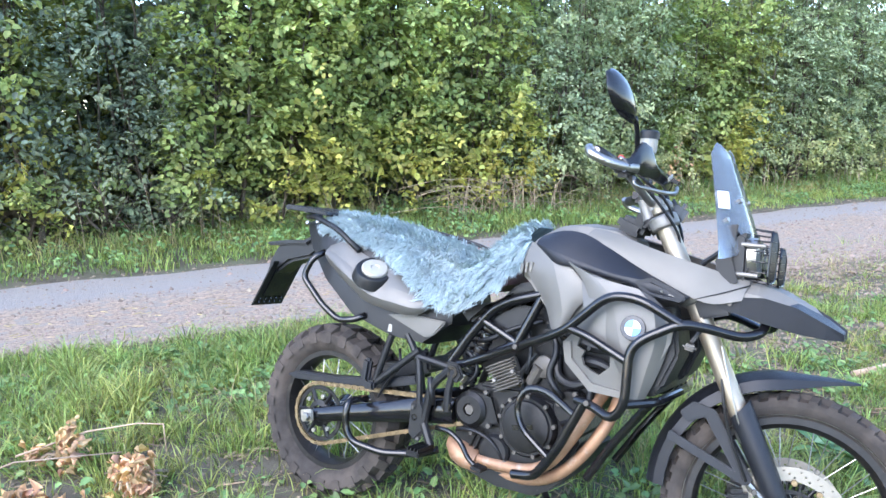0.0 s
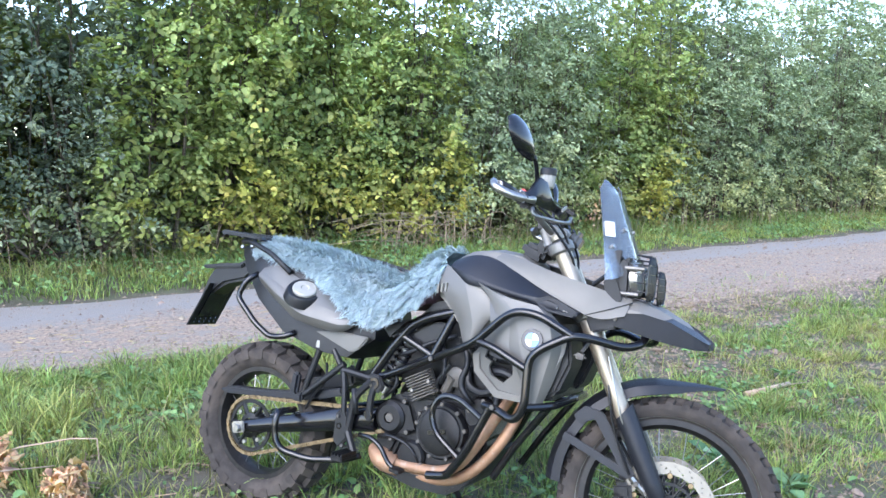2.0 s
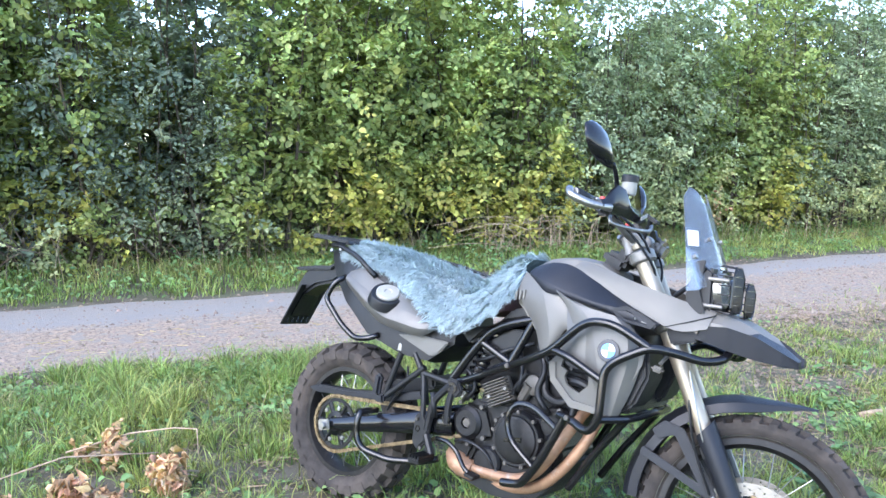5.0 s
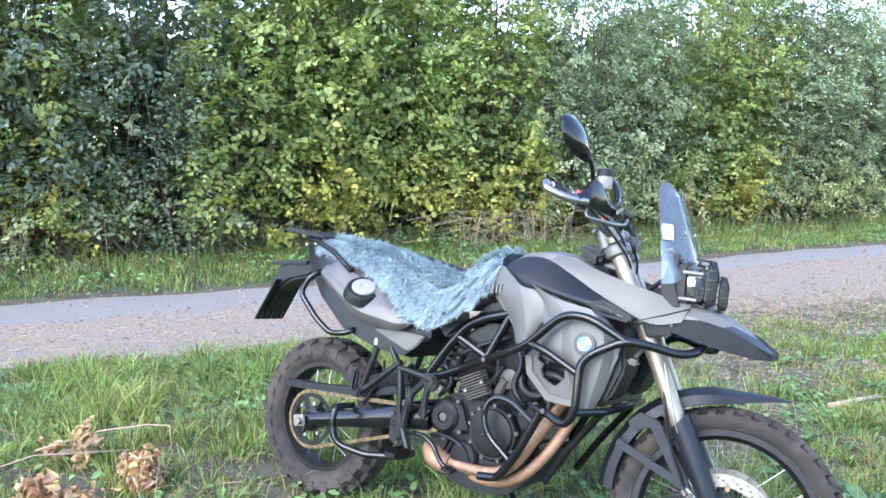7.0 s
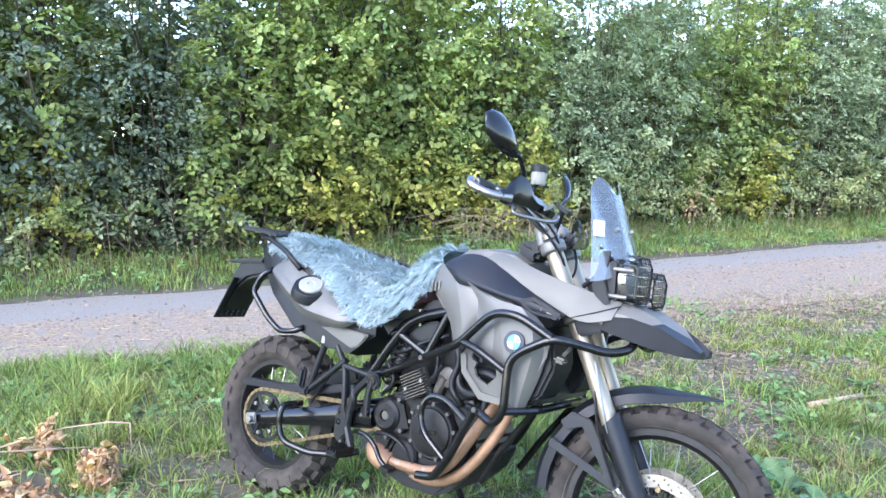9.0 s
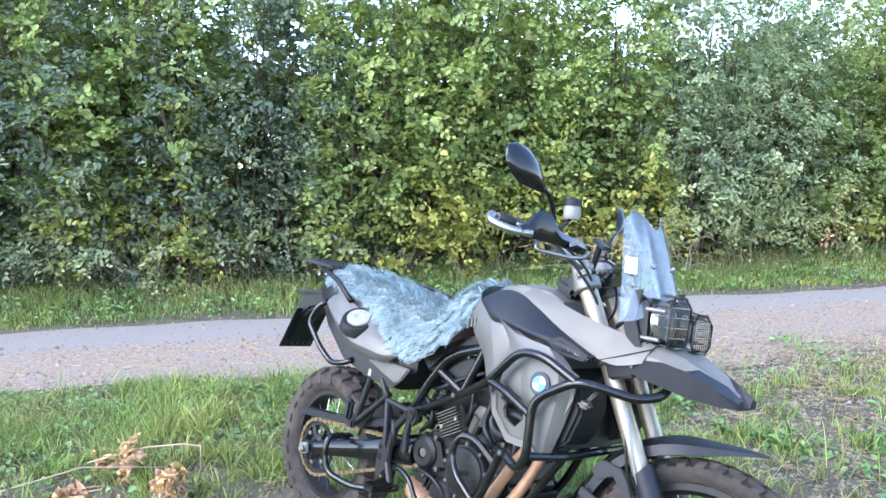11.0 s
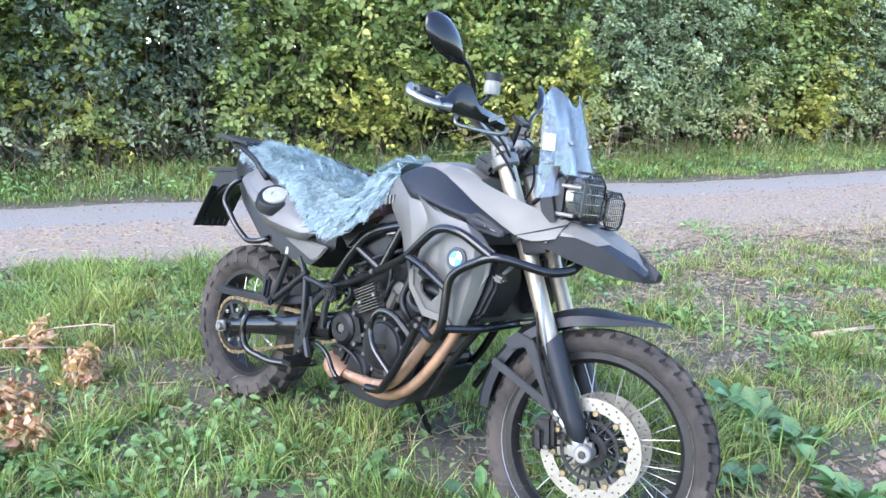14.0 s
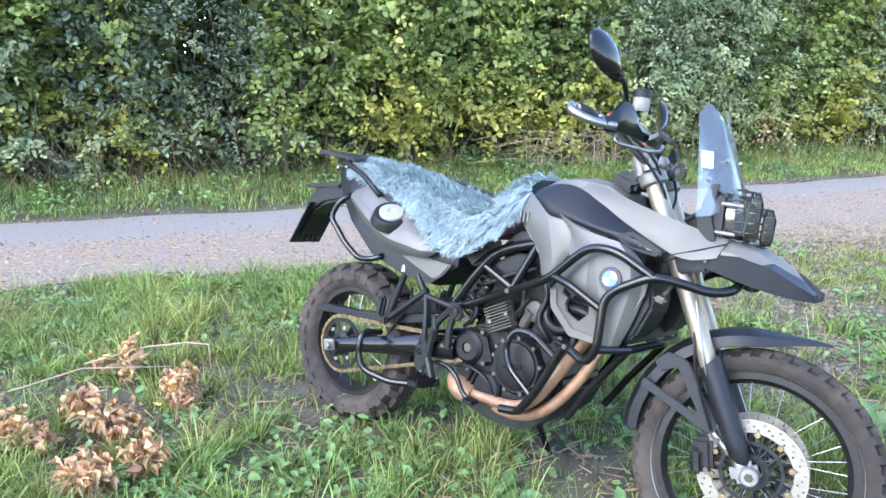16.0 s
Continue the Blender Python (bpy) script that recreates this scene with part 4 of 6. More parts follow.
# bars, controls and mirrors
bar = part("handlebar", [tube([(1.085, -0.425, 1.30), (1.105, -0.21, 1.268), (1.14, -0.075, 1.19), (1.143, 0, 1.185)], 0.0125, 12, 0.05),
                         tube([LEFT @ Vector(p) for p in ((1.085, -0.425, 1.30), (1.105, -0.21, 1.268), (1.14, -0.075, 1.19), (1.143, 0, 1.185))], 0.0125, 12, 0.05)], ALU, bike, "tapered aluminium handlebar")
for m in (None, LEFT):
    g = part("grip", tube([(1.086, -0.418, 1.299), (1.103, -0.285, 1.278)], 0.0175, 14, 0), PLASTIC, bar, "black rubber grip", m=m)
    part("switch_block", [box((1.105, -0.245, 1.275), (0.05, 0.06, 0.05), (0, 0, 10), 0.012), box((1.12, -0.2, 1.285), (0.05, 0.045, 0.04), (0, 0, 10), 0.012)], PLASTIC, bar, "black switch housing", m=m)
    part("brake_lever", tube([(1.13, -0.22, 1.275), (1.155, -0.26, 1.268), (1.15, -0.41, 1.285)], 0.0065, 8, 0.02), ALU, bar, "aluminium hand lever", m=m)
    hg = part("handguard", tube([(1.07, -0.43, 1.308), (1.082, -0.455, 1.290), (1.14, -0.435, 1.267), (1.19, -0.385, 1.262)], 0.0125, 8, 0.03), ALU, bar, "bare aluminium handguard bar", m=m)
    part("shield", loft([[(1.168 + dx, y, zb), (1.178 + dx, y, (zb + zt) / 2), (1.165 + dx, y, zt), (1.157 + dx, y, zt), (1.169 + dx, y, (zb + zt) / 2), (1.16 + dx, y, zb)]
                         for y, dx, zb, zt in ((-0.415, 0.0, 1.25, 1.284), (-0.395, 0.012, 1.243, 1.288), (-0.375, 0.02, 1.25, 1.318), (-0.352, 0.026, 1.247, 1.336), (-0.325, 0.038, 1.245, 1.326), (-0.295, 0.048, 1.24, 1.283), (-0.255, 0.054, 1.235, 1.273), (-0.165, 0.044, 1.225, 1.262))]), GLOSS, hg, "black plastic hand shield", m=m)
    part("rim_strip", tube([(1.165, -0.33, 1.245), (1.17, -0.34, 1.222), (1.235, -0.26, 1.212), (1.245, -0.20, 1.215), (1.24, -0.18, 1.235)], 0.006, 6, 0.02), ALU, hg, m=m)
    part("lettering_bar", box((1.236, -0.24, 1.256), (0.004, 0.075, 0.011), (14, 0, 8), 0.001), CUP, hg, "white lettering shown as a plain bar", m=m)
    part("kill_switch", box((1.09, -0.232, 1.306), (0.018, 0.02, 0.014), (0, 0, 0), 0.004), RED, bar, "red switch", m=m)
    # mirror: a teardrop shell on a thin bent stalk
    axis0, axis1 = Vector((1.132, -0.295, 1.398)), Vector((1.10, -0.437, 1.503))
    d = (axis1 - axis0)
    fwd = Vector((1, 0.12, 0.0)).normalized()
    wide = d.normalized().cross(fwd).normalized()
    secs = []
    for i in range(13):
        t = i / 12
        k = (0.012 + 0.041 * math.sin(math.pi * min(1, t * 0.98) ** 1.35) ** 0.8) if 0 < t < 1 else 0.008
        dep = 0.032 * math.sin(math.pi * (0.06 + 0.9 * t)) ** 0.8
        c = axis0 + d * t
        secs.append([c + wide * k * math.cos(w) + fwd * (dep * max(0, math.sin(w)) - 0.004 * max(0, -math.sin(w))) for w in np.linspace(0, 2 * math.pi, 14, endpoint=False)])
    mir = part("mirror", loft(secs), GLOSS, bar, "black teardrop rear-view mirror", m=m)
    part("mirror_stalk", tube([(1.128, -0.215, 1.29), (1.13, -0.225, 1.345), (1.137, -0.265, 1.385), (1.142, -0.305, 1.407)], 0.0075, 8, 0.03), GLOSS, bar, m=m)
part("brake_reservoir", lathe([(0, 1.332), (0.022, 1.332), (0.025, 1.34), (0.025, 1.372), (0.0, 1.372)], (1.136, -0.145, 0), 20, (0, 0, 1)), CUP, bar, "milky brake fluid cup")
part("reservoir_lid", lathe([(0, 1.372), (0.028, 1.372), (0.028, 1.392), (0.024, 1.396), (0, 1.396)], (1.136, -0.145, 0), 20, (0, 0, 1)), PLASTIC, bar)
part("reservoir_bracket", tube([(1.136, -0.145, 1.335), (1.125, -0.16, 1.31), (1.115, -0.19, 1.28)], 0.006, 6, 0.01), PLASTIC, bar)
part("dashboard", [box((1.2, 0.03, 1.17), (0.04, 0.13, 0.07), (0, 25, 12), 0.016), box((1.185, 0.03, 1.17), (0.02, 0.11, 0.055), (0, 25, 12), 0.006)], GLOSS, bike, "black instrument cluster")
part("phone_mount", [box((1.185, -0.035, 1.268), (0.055, 0.06, 0.012), (0, 30, 8), 0.005), tube([(1.18, -0.035, 1.265), (1.15, -0.02, 1.19)], 0.010, 8, 0)], PLASTIC, bike, "black device holder above the bars")
for i, (a, b, c, d) in enumerate([((1.12, -0.20, 1.26), (1.20, -0.16, 1.18), (1.26, -0.10, 1.08), (1.20, -0.07, 0.98)), ((1.13, -0.22, 1.27), (1.22, -0.13, 1.19), (1.23, -0.08, 1.06), (1.16, -0.05, 0.99)),
                                  ((1.12, 0.1, 1.22), (1.20, 0.06, 1.14), (1.22, 0.04, 1.06), (1.16, 0.03, 0.99))]):
    part("cable", tube([a, b, c, d], 0.0045, 6, 0.08), PLASTIC, bar, "black control cable")

# ---- tank, fairing and tail ----
tank = part("tank_cover", loft([both(h) for h in (
    [(0.775, 0.0, 1.03), (0.775, 0.06, 1.02), (0.775, 0.10, 1.0), (0.775, 0.125, 0.965), (0.775, 0.125, 0.93), (0.775, 0.10, 0.92)],
    [(0.81, 0.0, 1.075), (0.81, 0.075, 1.068), (0.81, 0.118, 1.04), (0.81, 0.140, 0.99), (0.81, 0.142, 0.91), (0.81, 0.11, 0.90)],
    [(0.87, 0.0, 1.108), (0.87, 0.09, 1.098), (0.87, 0.132, 1.05), (0.87, 0.150, 0.98), (0.87, 0.155, 0.85), (0.87, 0.12, 0.84)],
    [(0.95, 0.0, 1.118), (0.95, 0.095, 1.106), (0.95, 0.142, 1.045), (0.95, 0.16, 0.97), (0.95, 0.158, 0.79), (0.95, 0.13, 0.78)],
    [(1.05, 0.0, 1.108), (1.05, 0.09, 1.10), (1.05, 0.125, 1.03), (1.05, 0.155, 0.95), (1.05, 0.16, 0.80), (1.05, 0.13, 0.79)],
    [(1.10, 0.0, 1.08), (1.10, 0.075, 1.075), (1.10, 0.115, 1.01), (1.10, 0.15, 0.93), (1.10, 0.155, 0.82), (1.10, 0.13, 0.81)])]), SILVER, bike, "satin silver tank cover")
part("ignition_block", [box((1.075, 0, 1.12), (0.09, 0.11, 0.05), (0, 20, 0), 0.015), box((1.11, -0.04, 1.14), (0.04, 0.05, 0.05), (0, 20, 10), 0.01)], PLASTIC, bike, "black ignition lock surround")
for s in (-1, 1):
    m = None if s < 0 else SIDE
    upper = [(0.825, -0.125, 1.062), (0.88, -0.13, 1.083), (0.935, -0.132, 1.088), (0.983, -0.135, 1.078), (1.063, -0.144, 1.044), (1.143, -0.158, 1.006), (1.225, -0.168, 0.971), (1.306, -0.172, 0.938)]
    sh = part("shoulder_cover", facets([upper,
                                        [(0.818, -0.15, 1.04), (0.875, -0.176, 1.026), (0.95, -0.19, 1.008), (1.03, -0.199, 0.99), (1.10, -0.207, 0.976), (1.175, -0.213, 0.969), (1.225, -0.214, 0.958), (1.302, -0.2, 0.932)],
                                        [(0.832, -0.148, 1.022), (0.87, -0.168, 1.0), (0.91, -0.184, 0.982), (0.97, -0.193, 0.98), (1.057, -0.201, 0.966), (1.15, -0.209, 0.95), (1.19, -0.21, 0.93), (1.296, -0.198, 0.918)]], 0.006, bulge=0.004), PLASTIC_GREY, bike, "matt black tank shoulder", m=m)
    ring = [(1.163, 0.966), (1.205, 0.979), (1.255, 0.962), (1.302, 0.938), (1.288, 0.92), (1.205, 0.93), (1.182, 0.938)]
    hole = [(1.186, 0.960), (1.208, 0.966), (1.252, 0.95), (1.282, 0.935), (1.276, 0.93), (1.21, 0.937), (1.196, 0.944)]
    part("shoulder_recess", panel(ring, lambda x, z: -0.216 + 0.10 * max(0, x - 1.2), 0.012, holes=[hole], cuts=1), PLASTIC_GREY, sh, "raised black rim of the recess", m=m)
    part("recess_floor", prism(hole, -0.205, -0.199, 0.001), BLACKHOLE, sh, m=m)
    part("recess_plate", prism([(1.222, 0.956), (1.248, 0.948), (1.274, 0.934), (1.24, 0.936), (1.216, 0.943)], -0.210, -0.203, 0.0015), CAST, sh, "grey cast plate", m=m)
    part("recess_bolt", disc_at((1.238, -0.211, 0.945), 0.005, 0.006, (0, 1, 0), 8), GLOSS, sh, m=m)
    arm = part("fairing_arm", facets([[(0.985, -0.085, 1.106), (1.09, -0.115, 1.083), (1.185, -0.138, 1.058), (1.26, -0.142, 1.04), (1.335, -0.132, 1.022), (1.40, -0.11, 1.006), (1.445, -0.088, 0.998)],
                                      [(0.975, -0.134, 1.081), (1.063, -0.146, 1.043), (1.143, -0.16, 1.005), (1.225, -0.17, 0.97), (1.302, -0.172, 0.938), (1.365, -0.158, 0.925), (1.435, -0.139, 0.943)]], 0.006, bulge=0.006), SILVER, bike, "satin silver upper fairing", m=m)
    part("fairing_screw", disc_at((1.352, -0.131, 0.992), 0.0065, 0.01, (0, -1, 0.5), 12), REGMAT, arm, m=m)
    part("fairing_seam", tube([(1.318, -0.169, 0.932), (1.39, -0.146, 0.960), (1.448, -0.108, 0.986)], 0.0018, 6, 0.02), BLACKHOLE, arm, "dark joint line", m=m)
    shroud_depth = lambda x, z: -0.238 + 0.9 * max(0, 0.10 - abs(z - 0.80) - 0.0) * 0 + 0.35 * max(0, 1.07 - x) + 0.22 * max(0, x - 1.19) + 0.32 * max(0, z - 0.88) + 0.10 * max(0, 0.75 - z)
    shr = part("radiator_shroud", panel([(0.985, 0.975), (1.043, 0.965), (1.143, 0.940), (1.204, 0.915), (1.287, 0.879), (1.279, 0.805), (1.245, 0.727), (1.184, 0.632), (1.066, 0.634), (1.02, 0.665), (0.975, 0.70), (0.962, 0.76), (0.991, 0.789), (1.02, 0.87), (1.0, 0.93)],
                                        shroud_depth, 0.008, holes=[[(1.02, 0.787), (1.035, 0.80), (1.06, 0.795), (1.118, 0.772), (1.122, 0.715), (1.091, 0.684), (1.04, 0.703), (1.03, 0.725), (1.04, 0.745), (1.012, 0.755)]]), SILVER2, bike, "bright silver radiator shroud with a cut-out", m=m)
    part("shroud_lip", panel([(0.962, 0.76), (0.975, 0.70), (1.066, 0.634), (1.184, 0.632), (1.165, 0.652), (1.075, 0.658), (0.997, 0.715), (0.99, 0.765)], lambda x, z: shroud_depth(x, z) - 0.008, 0.006), SILVER, shr, m=m)
    # near-black sheet that paints the shade seen through the cut-out
    part("shroud_inside", prism([(0.99, 0.80), (1.14, 0.80), (1.14, 0.67), (1.0, 0.67)], -0.165, -0.15, 0.003), BLACKHOLE, shr, m=m)
    part("coolant_union", [tube([(1.00, -0.185, 0.775), (1.06, -0.19, 0.755), (1.115, -0.19, 0.765)], 0.018, 10, 0.03), tube([(1.03, -0.185, 0.71), (1.075, -0.195, 0.715), (1.115, -0.19, 0.70)], 0.016, 10, 0.03), disc_at((1.045, -0.205, 0.752), 0.007, 0.01, (0, 1, 0), 8)], PLASTIC, shr, "black coolant hoses behind the cut-out", m=m)
    part("shroud_cover", facets([[(0.95, -0.2, 0.995), (1.004, -0.212, 0.946), (1.045, -0.222, 0.879), (1.074, -0.23, 0.82), (1.109, -0.236, 0.773), (1.139, -0.238, 0.726)],
                                 [(1.047, -0.222, 0.961), (1.099, -0.236, 0.915), (1.126, -0.244, 0.856), (1.144, -0.248, 0.798), (1.167, -0.248, 0.732), (1.192, -0.242, 0.64)],
                                 [(1.178, -0.228, 0.944), (1.221, -0.24, 0.907), (1.239, -0.246, 0.858), (1.243, -0.247, 0.799), (1.227, -0.244, 0.718), (1.209, -0.238, 0.635)],
                                 [(1.217, -0.205, 0.924), (1.26, -0.208, 0.887), (1.273, -0.21, 0.846), (1.274, -0.212, 0.799), (1.252, -0.215, 0.712), (1.219, -0.215, 0.626)]], 0.006, bulge=0.002), SILVER2, shr, "creased silver cover of the shroud", m=m)
    # round maker's badge, drawn as plain shapes
    bc, ba = Vector((1.182, -0.252, 0.836)), Vector((0.06, -1, 0.12)).normalized()
    badge = part("badge", disc_at(bc, 0.035, 0.008, ba, 32), GLOSS, shr, "round black-rimmed badge", m=m)
    for q in range(4):
        w0 = q * math.pi / 2
        pie = lathe([(0.0, 0.004), (0.0225, 0.004), (0.0225, 0.0062), (0.0, 0.0062)], bc, 8, ba, arc=(w0 + 0.02, w0 + math.pi / 2 - 0.02))
        part("badge_field", pie, (WHITE, BLUE)[q % 2], shr, m=m)
    gs = part("side_panel", facets([[(0.798, -0.14, 1.043), (0.783, -0.152, 0.975), (0.819, -0.158, 0.921), (0.872, -0.166, 0.86), (0.905, -0.172, 0.785)],
                                    [(0.877, -0.168, 1.016), (0.904, -0.184, 0.961), (0.929, -0.19, 0.898), (0.942, -0.19, 0.837), (0.93, -0.186, 0.786)],
                                    [(0.939, -0.178, 0.991), (0.989, -0.18, 0.944), (1.015, -0.18, 0.898), (0.984, -0.18, 0.859), (0.951, -0.18, 0.794)]], 0.006, bulge=0.003), SILVER2, bike, "silver tank side panel", m=m)
    for i in range(3):
        part("decal_bar", box((0.783 + 0.016 * i, -0.162 - 0.0015 * i, 0.957 + 0.004 * i), (0.0095, 0.005, 0.032), (6, 8, -8), 0.001), CAST, gs, "white lettering shown as plain bars", m=m)
    part("radiator_side", prism([(1.16, 0.84), (1.285, 0.86), (1.30, 0.775), (1.262, 0.675), (1.165, 0.615)], -0.20, -0.06, 0.01), PLASTIC, bike, "black radiator side duct", m=m)
    part("fork_shield", prism([(1.295, 0.945), (1.40, 0.935), (1.41, 0.90), (1.33, 0.875)], -0.13, -0.10, 0.006), PLASTIC, bike, m=m)
part("radiator", [box((1.20, 0, 0.76), (0.04, 0.36, 0.24), (0, -12, 0), 0.006)], ENGINE, bike, "dark finned radiator core")
beak = part("beak", loft([both(h) for h in (
    [(1.40, 0.0, 1.0), (1.40, 0.085, 0.997), (1.40, 0.125, 0.965), (1.40, 0.130, 0.945), (1.40, 0.10, 0.942)],
    [(1.47, 0.0, 0.992), (1.47, 0.08, 0.992), (1.47, 0.118, 0.962), (1.47, 0.122, 0.945), (1.47, 0.09, 0.942)],
    [(1.53, 0.0, 0.965), (1.53, 0.068, 0.972), (1.53, 0.104, 0.945), (1.53, 0.108, 0.932), (1.53, 0.08, 0.928)],
    [(1.60, 0.0, 0.925), (1.60, 0.052, 0.938), (1.60, 0.082, 0.918), (1.60, 0.085, 0.908), (1.60, 0.06, 0.905)],
    [(1.655, 0.0, 0.888), (1.655, 0.04, 0.9), (1.655, 0.06, 0.888), (1.658, 0.062, 0.882), (1.655, 0.04, 0.878)])]), SILVER, bike, "satin silver beak above the front wheel", smooth=False)
part("beak_underside", loft([both(h) for h in (
    [(1.375, 0.0, 0.93), (1.375, 0.10, 0.942), (1.375, 0.137, 0.945), (1.375, 0.135, 0.915), (1.375, 0.10, 0.91)],
    [(1.43, 0.0, 0.935), (1.43, 0.09, 0.945), (1.43, 0.134, 0.952), (1.43, 0.130, 0.903), (1.43, 0.09, 0.90)],
    [(1.49, 0.0, 0.93), (1.49, 0.088, 0.945), (1.49, 0.124, 0.957), (1.49, 0.118, 0.888), (1.49, 0.08, 0.885)],
    [(1.57, 0.0, 0.905), (1.57, 0.066, 0.951), (1.57, 0.103, 0.940), (1.57, 0.096, 0.872), (1.57, 0.06, 0.868)],
    [(1.64, 0.0, 0.87), (1.64, 0.034, 0.920), (1.64, 0.079, 0.906), (1.64, 0.075, 0.866), (1.64, 0.05, 0.862)],
    [(1.684, 0.018, 0.868), (1.684, 0.030, 0.890), (1.684, 0.060, 0.884), (1.684, 0.056, 0.866), (1.684, 0.03, 0.864)])]), PLASTIC_GREY, beak, "matt black lower beak", smooth=False)
for s in (-1, 1):
    part("beak_screw", disc_at((1.405, s * 0.138, 0.93), 0.006, 0.008, (0, 1, 0), 10), REGMAT, beak)

# screen and headlight
def screen_at(a, z):
    """A point of the screen at height z, a from -1 (right edge) to 1."""
    w = (z - 1.055) / 0.32
    h = 0.182 - 0.070 * w
    x = 1.456 - 0.128 * max(0, w) ** 1.05 - (0.082 - 0.055 * w) * abs(a) ** 1.8 + 0.004 * math.exp(-(abs(a) - 0.3) ** 2 / 0.02)
    return Vector((x, a * h, z))


rows_ = []
for i in range(10):
    w = i / 9
    ring = []
    for j in range(25):
        a = -1 + j / 12
        top = 1.378 - 0.05 * math.exp(-(a / 0.38) ** 2) - 0.035 * max(0, abs(a) - 0.75) / 0.25
        low = 1.045 + 0.085 * math.exp(-(a / 0.6) ** 2)
        ring.append(screen_at(a, low + (top - low) * w))
    rows_.append(ring)
bm = loft(rows_, closed=False)
bmesh.ops.solidify(bm, geom=bm.faces[:], thickness=0.0035)
screen = part("windscreen", bm, CLEAR, bike, "clear plastic windscreen with a notched top")
screen.visible_shadow = False
sp = screen_at(-0.86, 1.213)
part("screen_sticker", box(sp + Vector((0.004, -0.004, 0)), (0.003, 0.036, 0.052), (0, -20, -48), 0.0008), WHITE, screen, "plain white sticker")
for s in (-1, 1):
    for a, z in ((0.82, 1.158), (0.38, 1.218)):
        part("screen_screw", disc_at(screen_at(s * a, z), 0.007, 0.012, (0.8, s * 0.35, 0.4), 12), ALU, screen)
part("screen_bracket", [tube([(1.40, s * 0.11, 1.13), (1.36, s * 0.10, 1.07), (1.31, s * 0.09, 1.03)], 0.008, 8, 0.02) for s in (-1, 1)] + [tube([(1.36, -0.1, 1.07), (1.36, 0.1, 1.07)], 0.008, 8, 0)], PLASTIC, bike, "black screen bracket")
HL = Matrix.Translation((-0.022, 0, 0))
lamp = part("headlight", [prism([(1.385, 1.10), (1.43, 1.135), (1.455, 1.12), (1.46, 1.02), (1.44, 0.985), (1.385, 0.99), (1.365, 1.03)], -0.115, 0.115, 0.012)], PLASTIC, bike, "black twin headlight behind a grille", m=HL)
for y, z, r in ((-0.058, 1.062, 0.046), (0.055, 1.052, 0.042)):
    part("reflector", lathe([(r, 0.02), (r * 0.8, 0.0), (0.012, -0.012), (0.0, -0.012)], (1.452, y, z), 24, (1, 0, 0.1)), CAST, lamp, m=HL)
    part("lamp_lens", lathe([(0, 0.028), (r * 0.6, 0.026), (r, 0.018), (r, 0.012), (0, 0.014)], (1.452, y, z), 24, (1, 0, 0.1)), LENS, lamp, "clear lamp lens", m=HL).visible_shadow = False
    part("lamp_ring", lathe([(r, 0.0), (r + 0.008, 0.0), (r + 0.008, 0.024), (r, 0.024)], (1.452, y, z), 24, (1, 0, 0.1), closed=True), ALU if y < 0 else GLOSS, lamp, m=HL)
for s in (-1, 1):
    part("lamp_plate", prism([(1.395, 1.145), (1.425, 1.15), (1.415, 1.06), (1.44, 0.99), (1.40, 0.975), (1.375, 1.04)], s * 0.122 - 0.003, s * 0.122 + 0.003, 0.002), PLASTIC, lamp, m=HL)
for x, y, z in ((1.448, -0.112, 1.096), (1.436, -0.112, 1.014), (1.448, 0.112, 1.085), (1.436, 0.112, 1.01)):
    part("grille_stud", tube([(x - 0.012, y, z), (x + 0.05, y, z)], 0.0065, 10, 0), CAST, lamp, "polished grille stud", m=HL)
grille = []
for y0, y1, z0, z1, xx in ((-0.118, 0.002, 0.995, 1.138, 1.512), (0.012, 0.125, 0.985, 1.095, 1.520)):
    o = [(xx - 0.05, y0, z0 + 0.01), (xx, y0 + 0.006, z0), (xx, y1 - 0.006, z0), (xx - 0.03, y1, z0 + 0.012)]
    ycorner = 0.03
    rim_pts = [(xx, y0, z0 + 0.02), (xx, y0, z1 - ycorner), (xx - 0.004, y0 + ycorner, z1), (xx - 0.004, y1 - ycorner, z1), (xx, y1, z1 - ycorner), (xx, y1, z0 + 0.02), (xx, y1 - 0.02, z0), (xx, y0 + 0.02, z0), (xx, y0, z0 + 0.02)]
    grille.append(tube(rim_pts, 0.0035, 6, 0))
    nb = 9
    for i in range(1, nb):
        y = y0 + (y1 - y0) * i / nb
        cut = max(0, ycorner - min(y - y0, y1 - y))
        grille.append(tube([(xx - 0.045, y, z0 + 0.005), (xx, y, z0), (xx, y, z1 - cut), (xx - 0.05, y, z1 - cut + 0.004)], 0.0018, 5, 0.008))
    for i in range(1, 5):
        z = z0 + (z1 - z0) * i / 5
        grille.append(tube([(xx - 0.045, y0 + 0.001, z), (xx, y0, z), (xx, y1, z), (xx - 0.045, y1, z)], 0.0018, 5, 0.008))
part("grille", grille, GLOSS, lamp, "black wire headlight grille", m=HL)

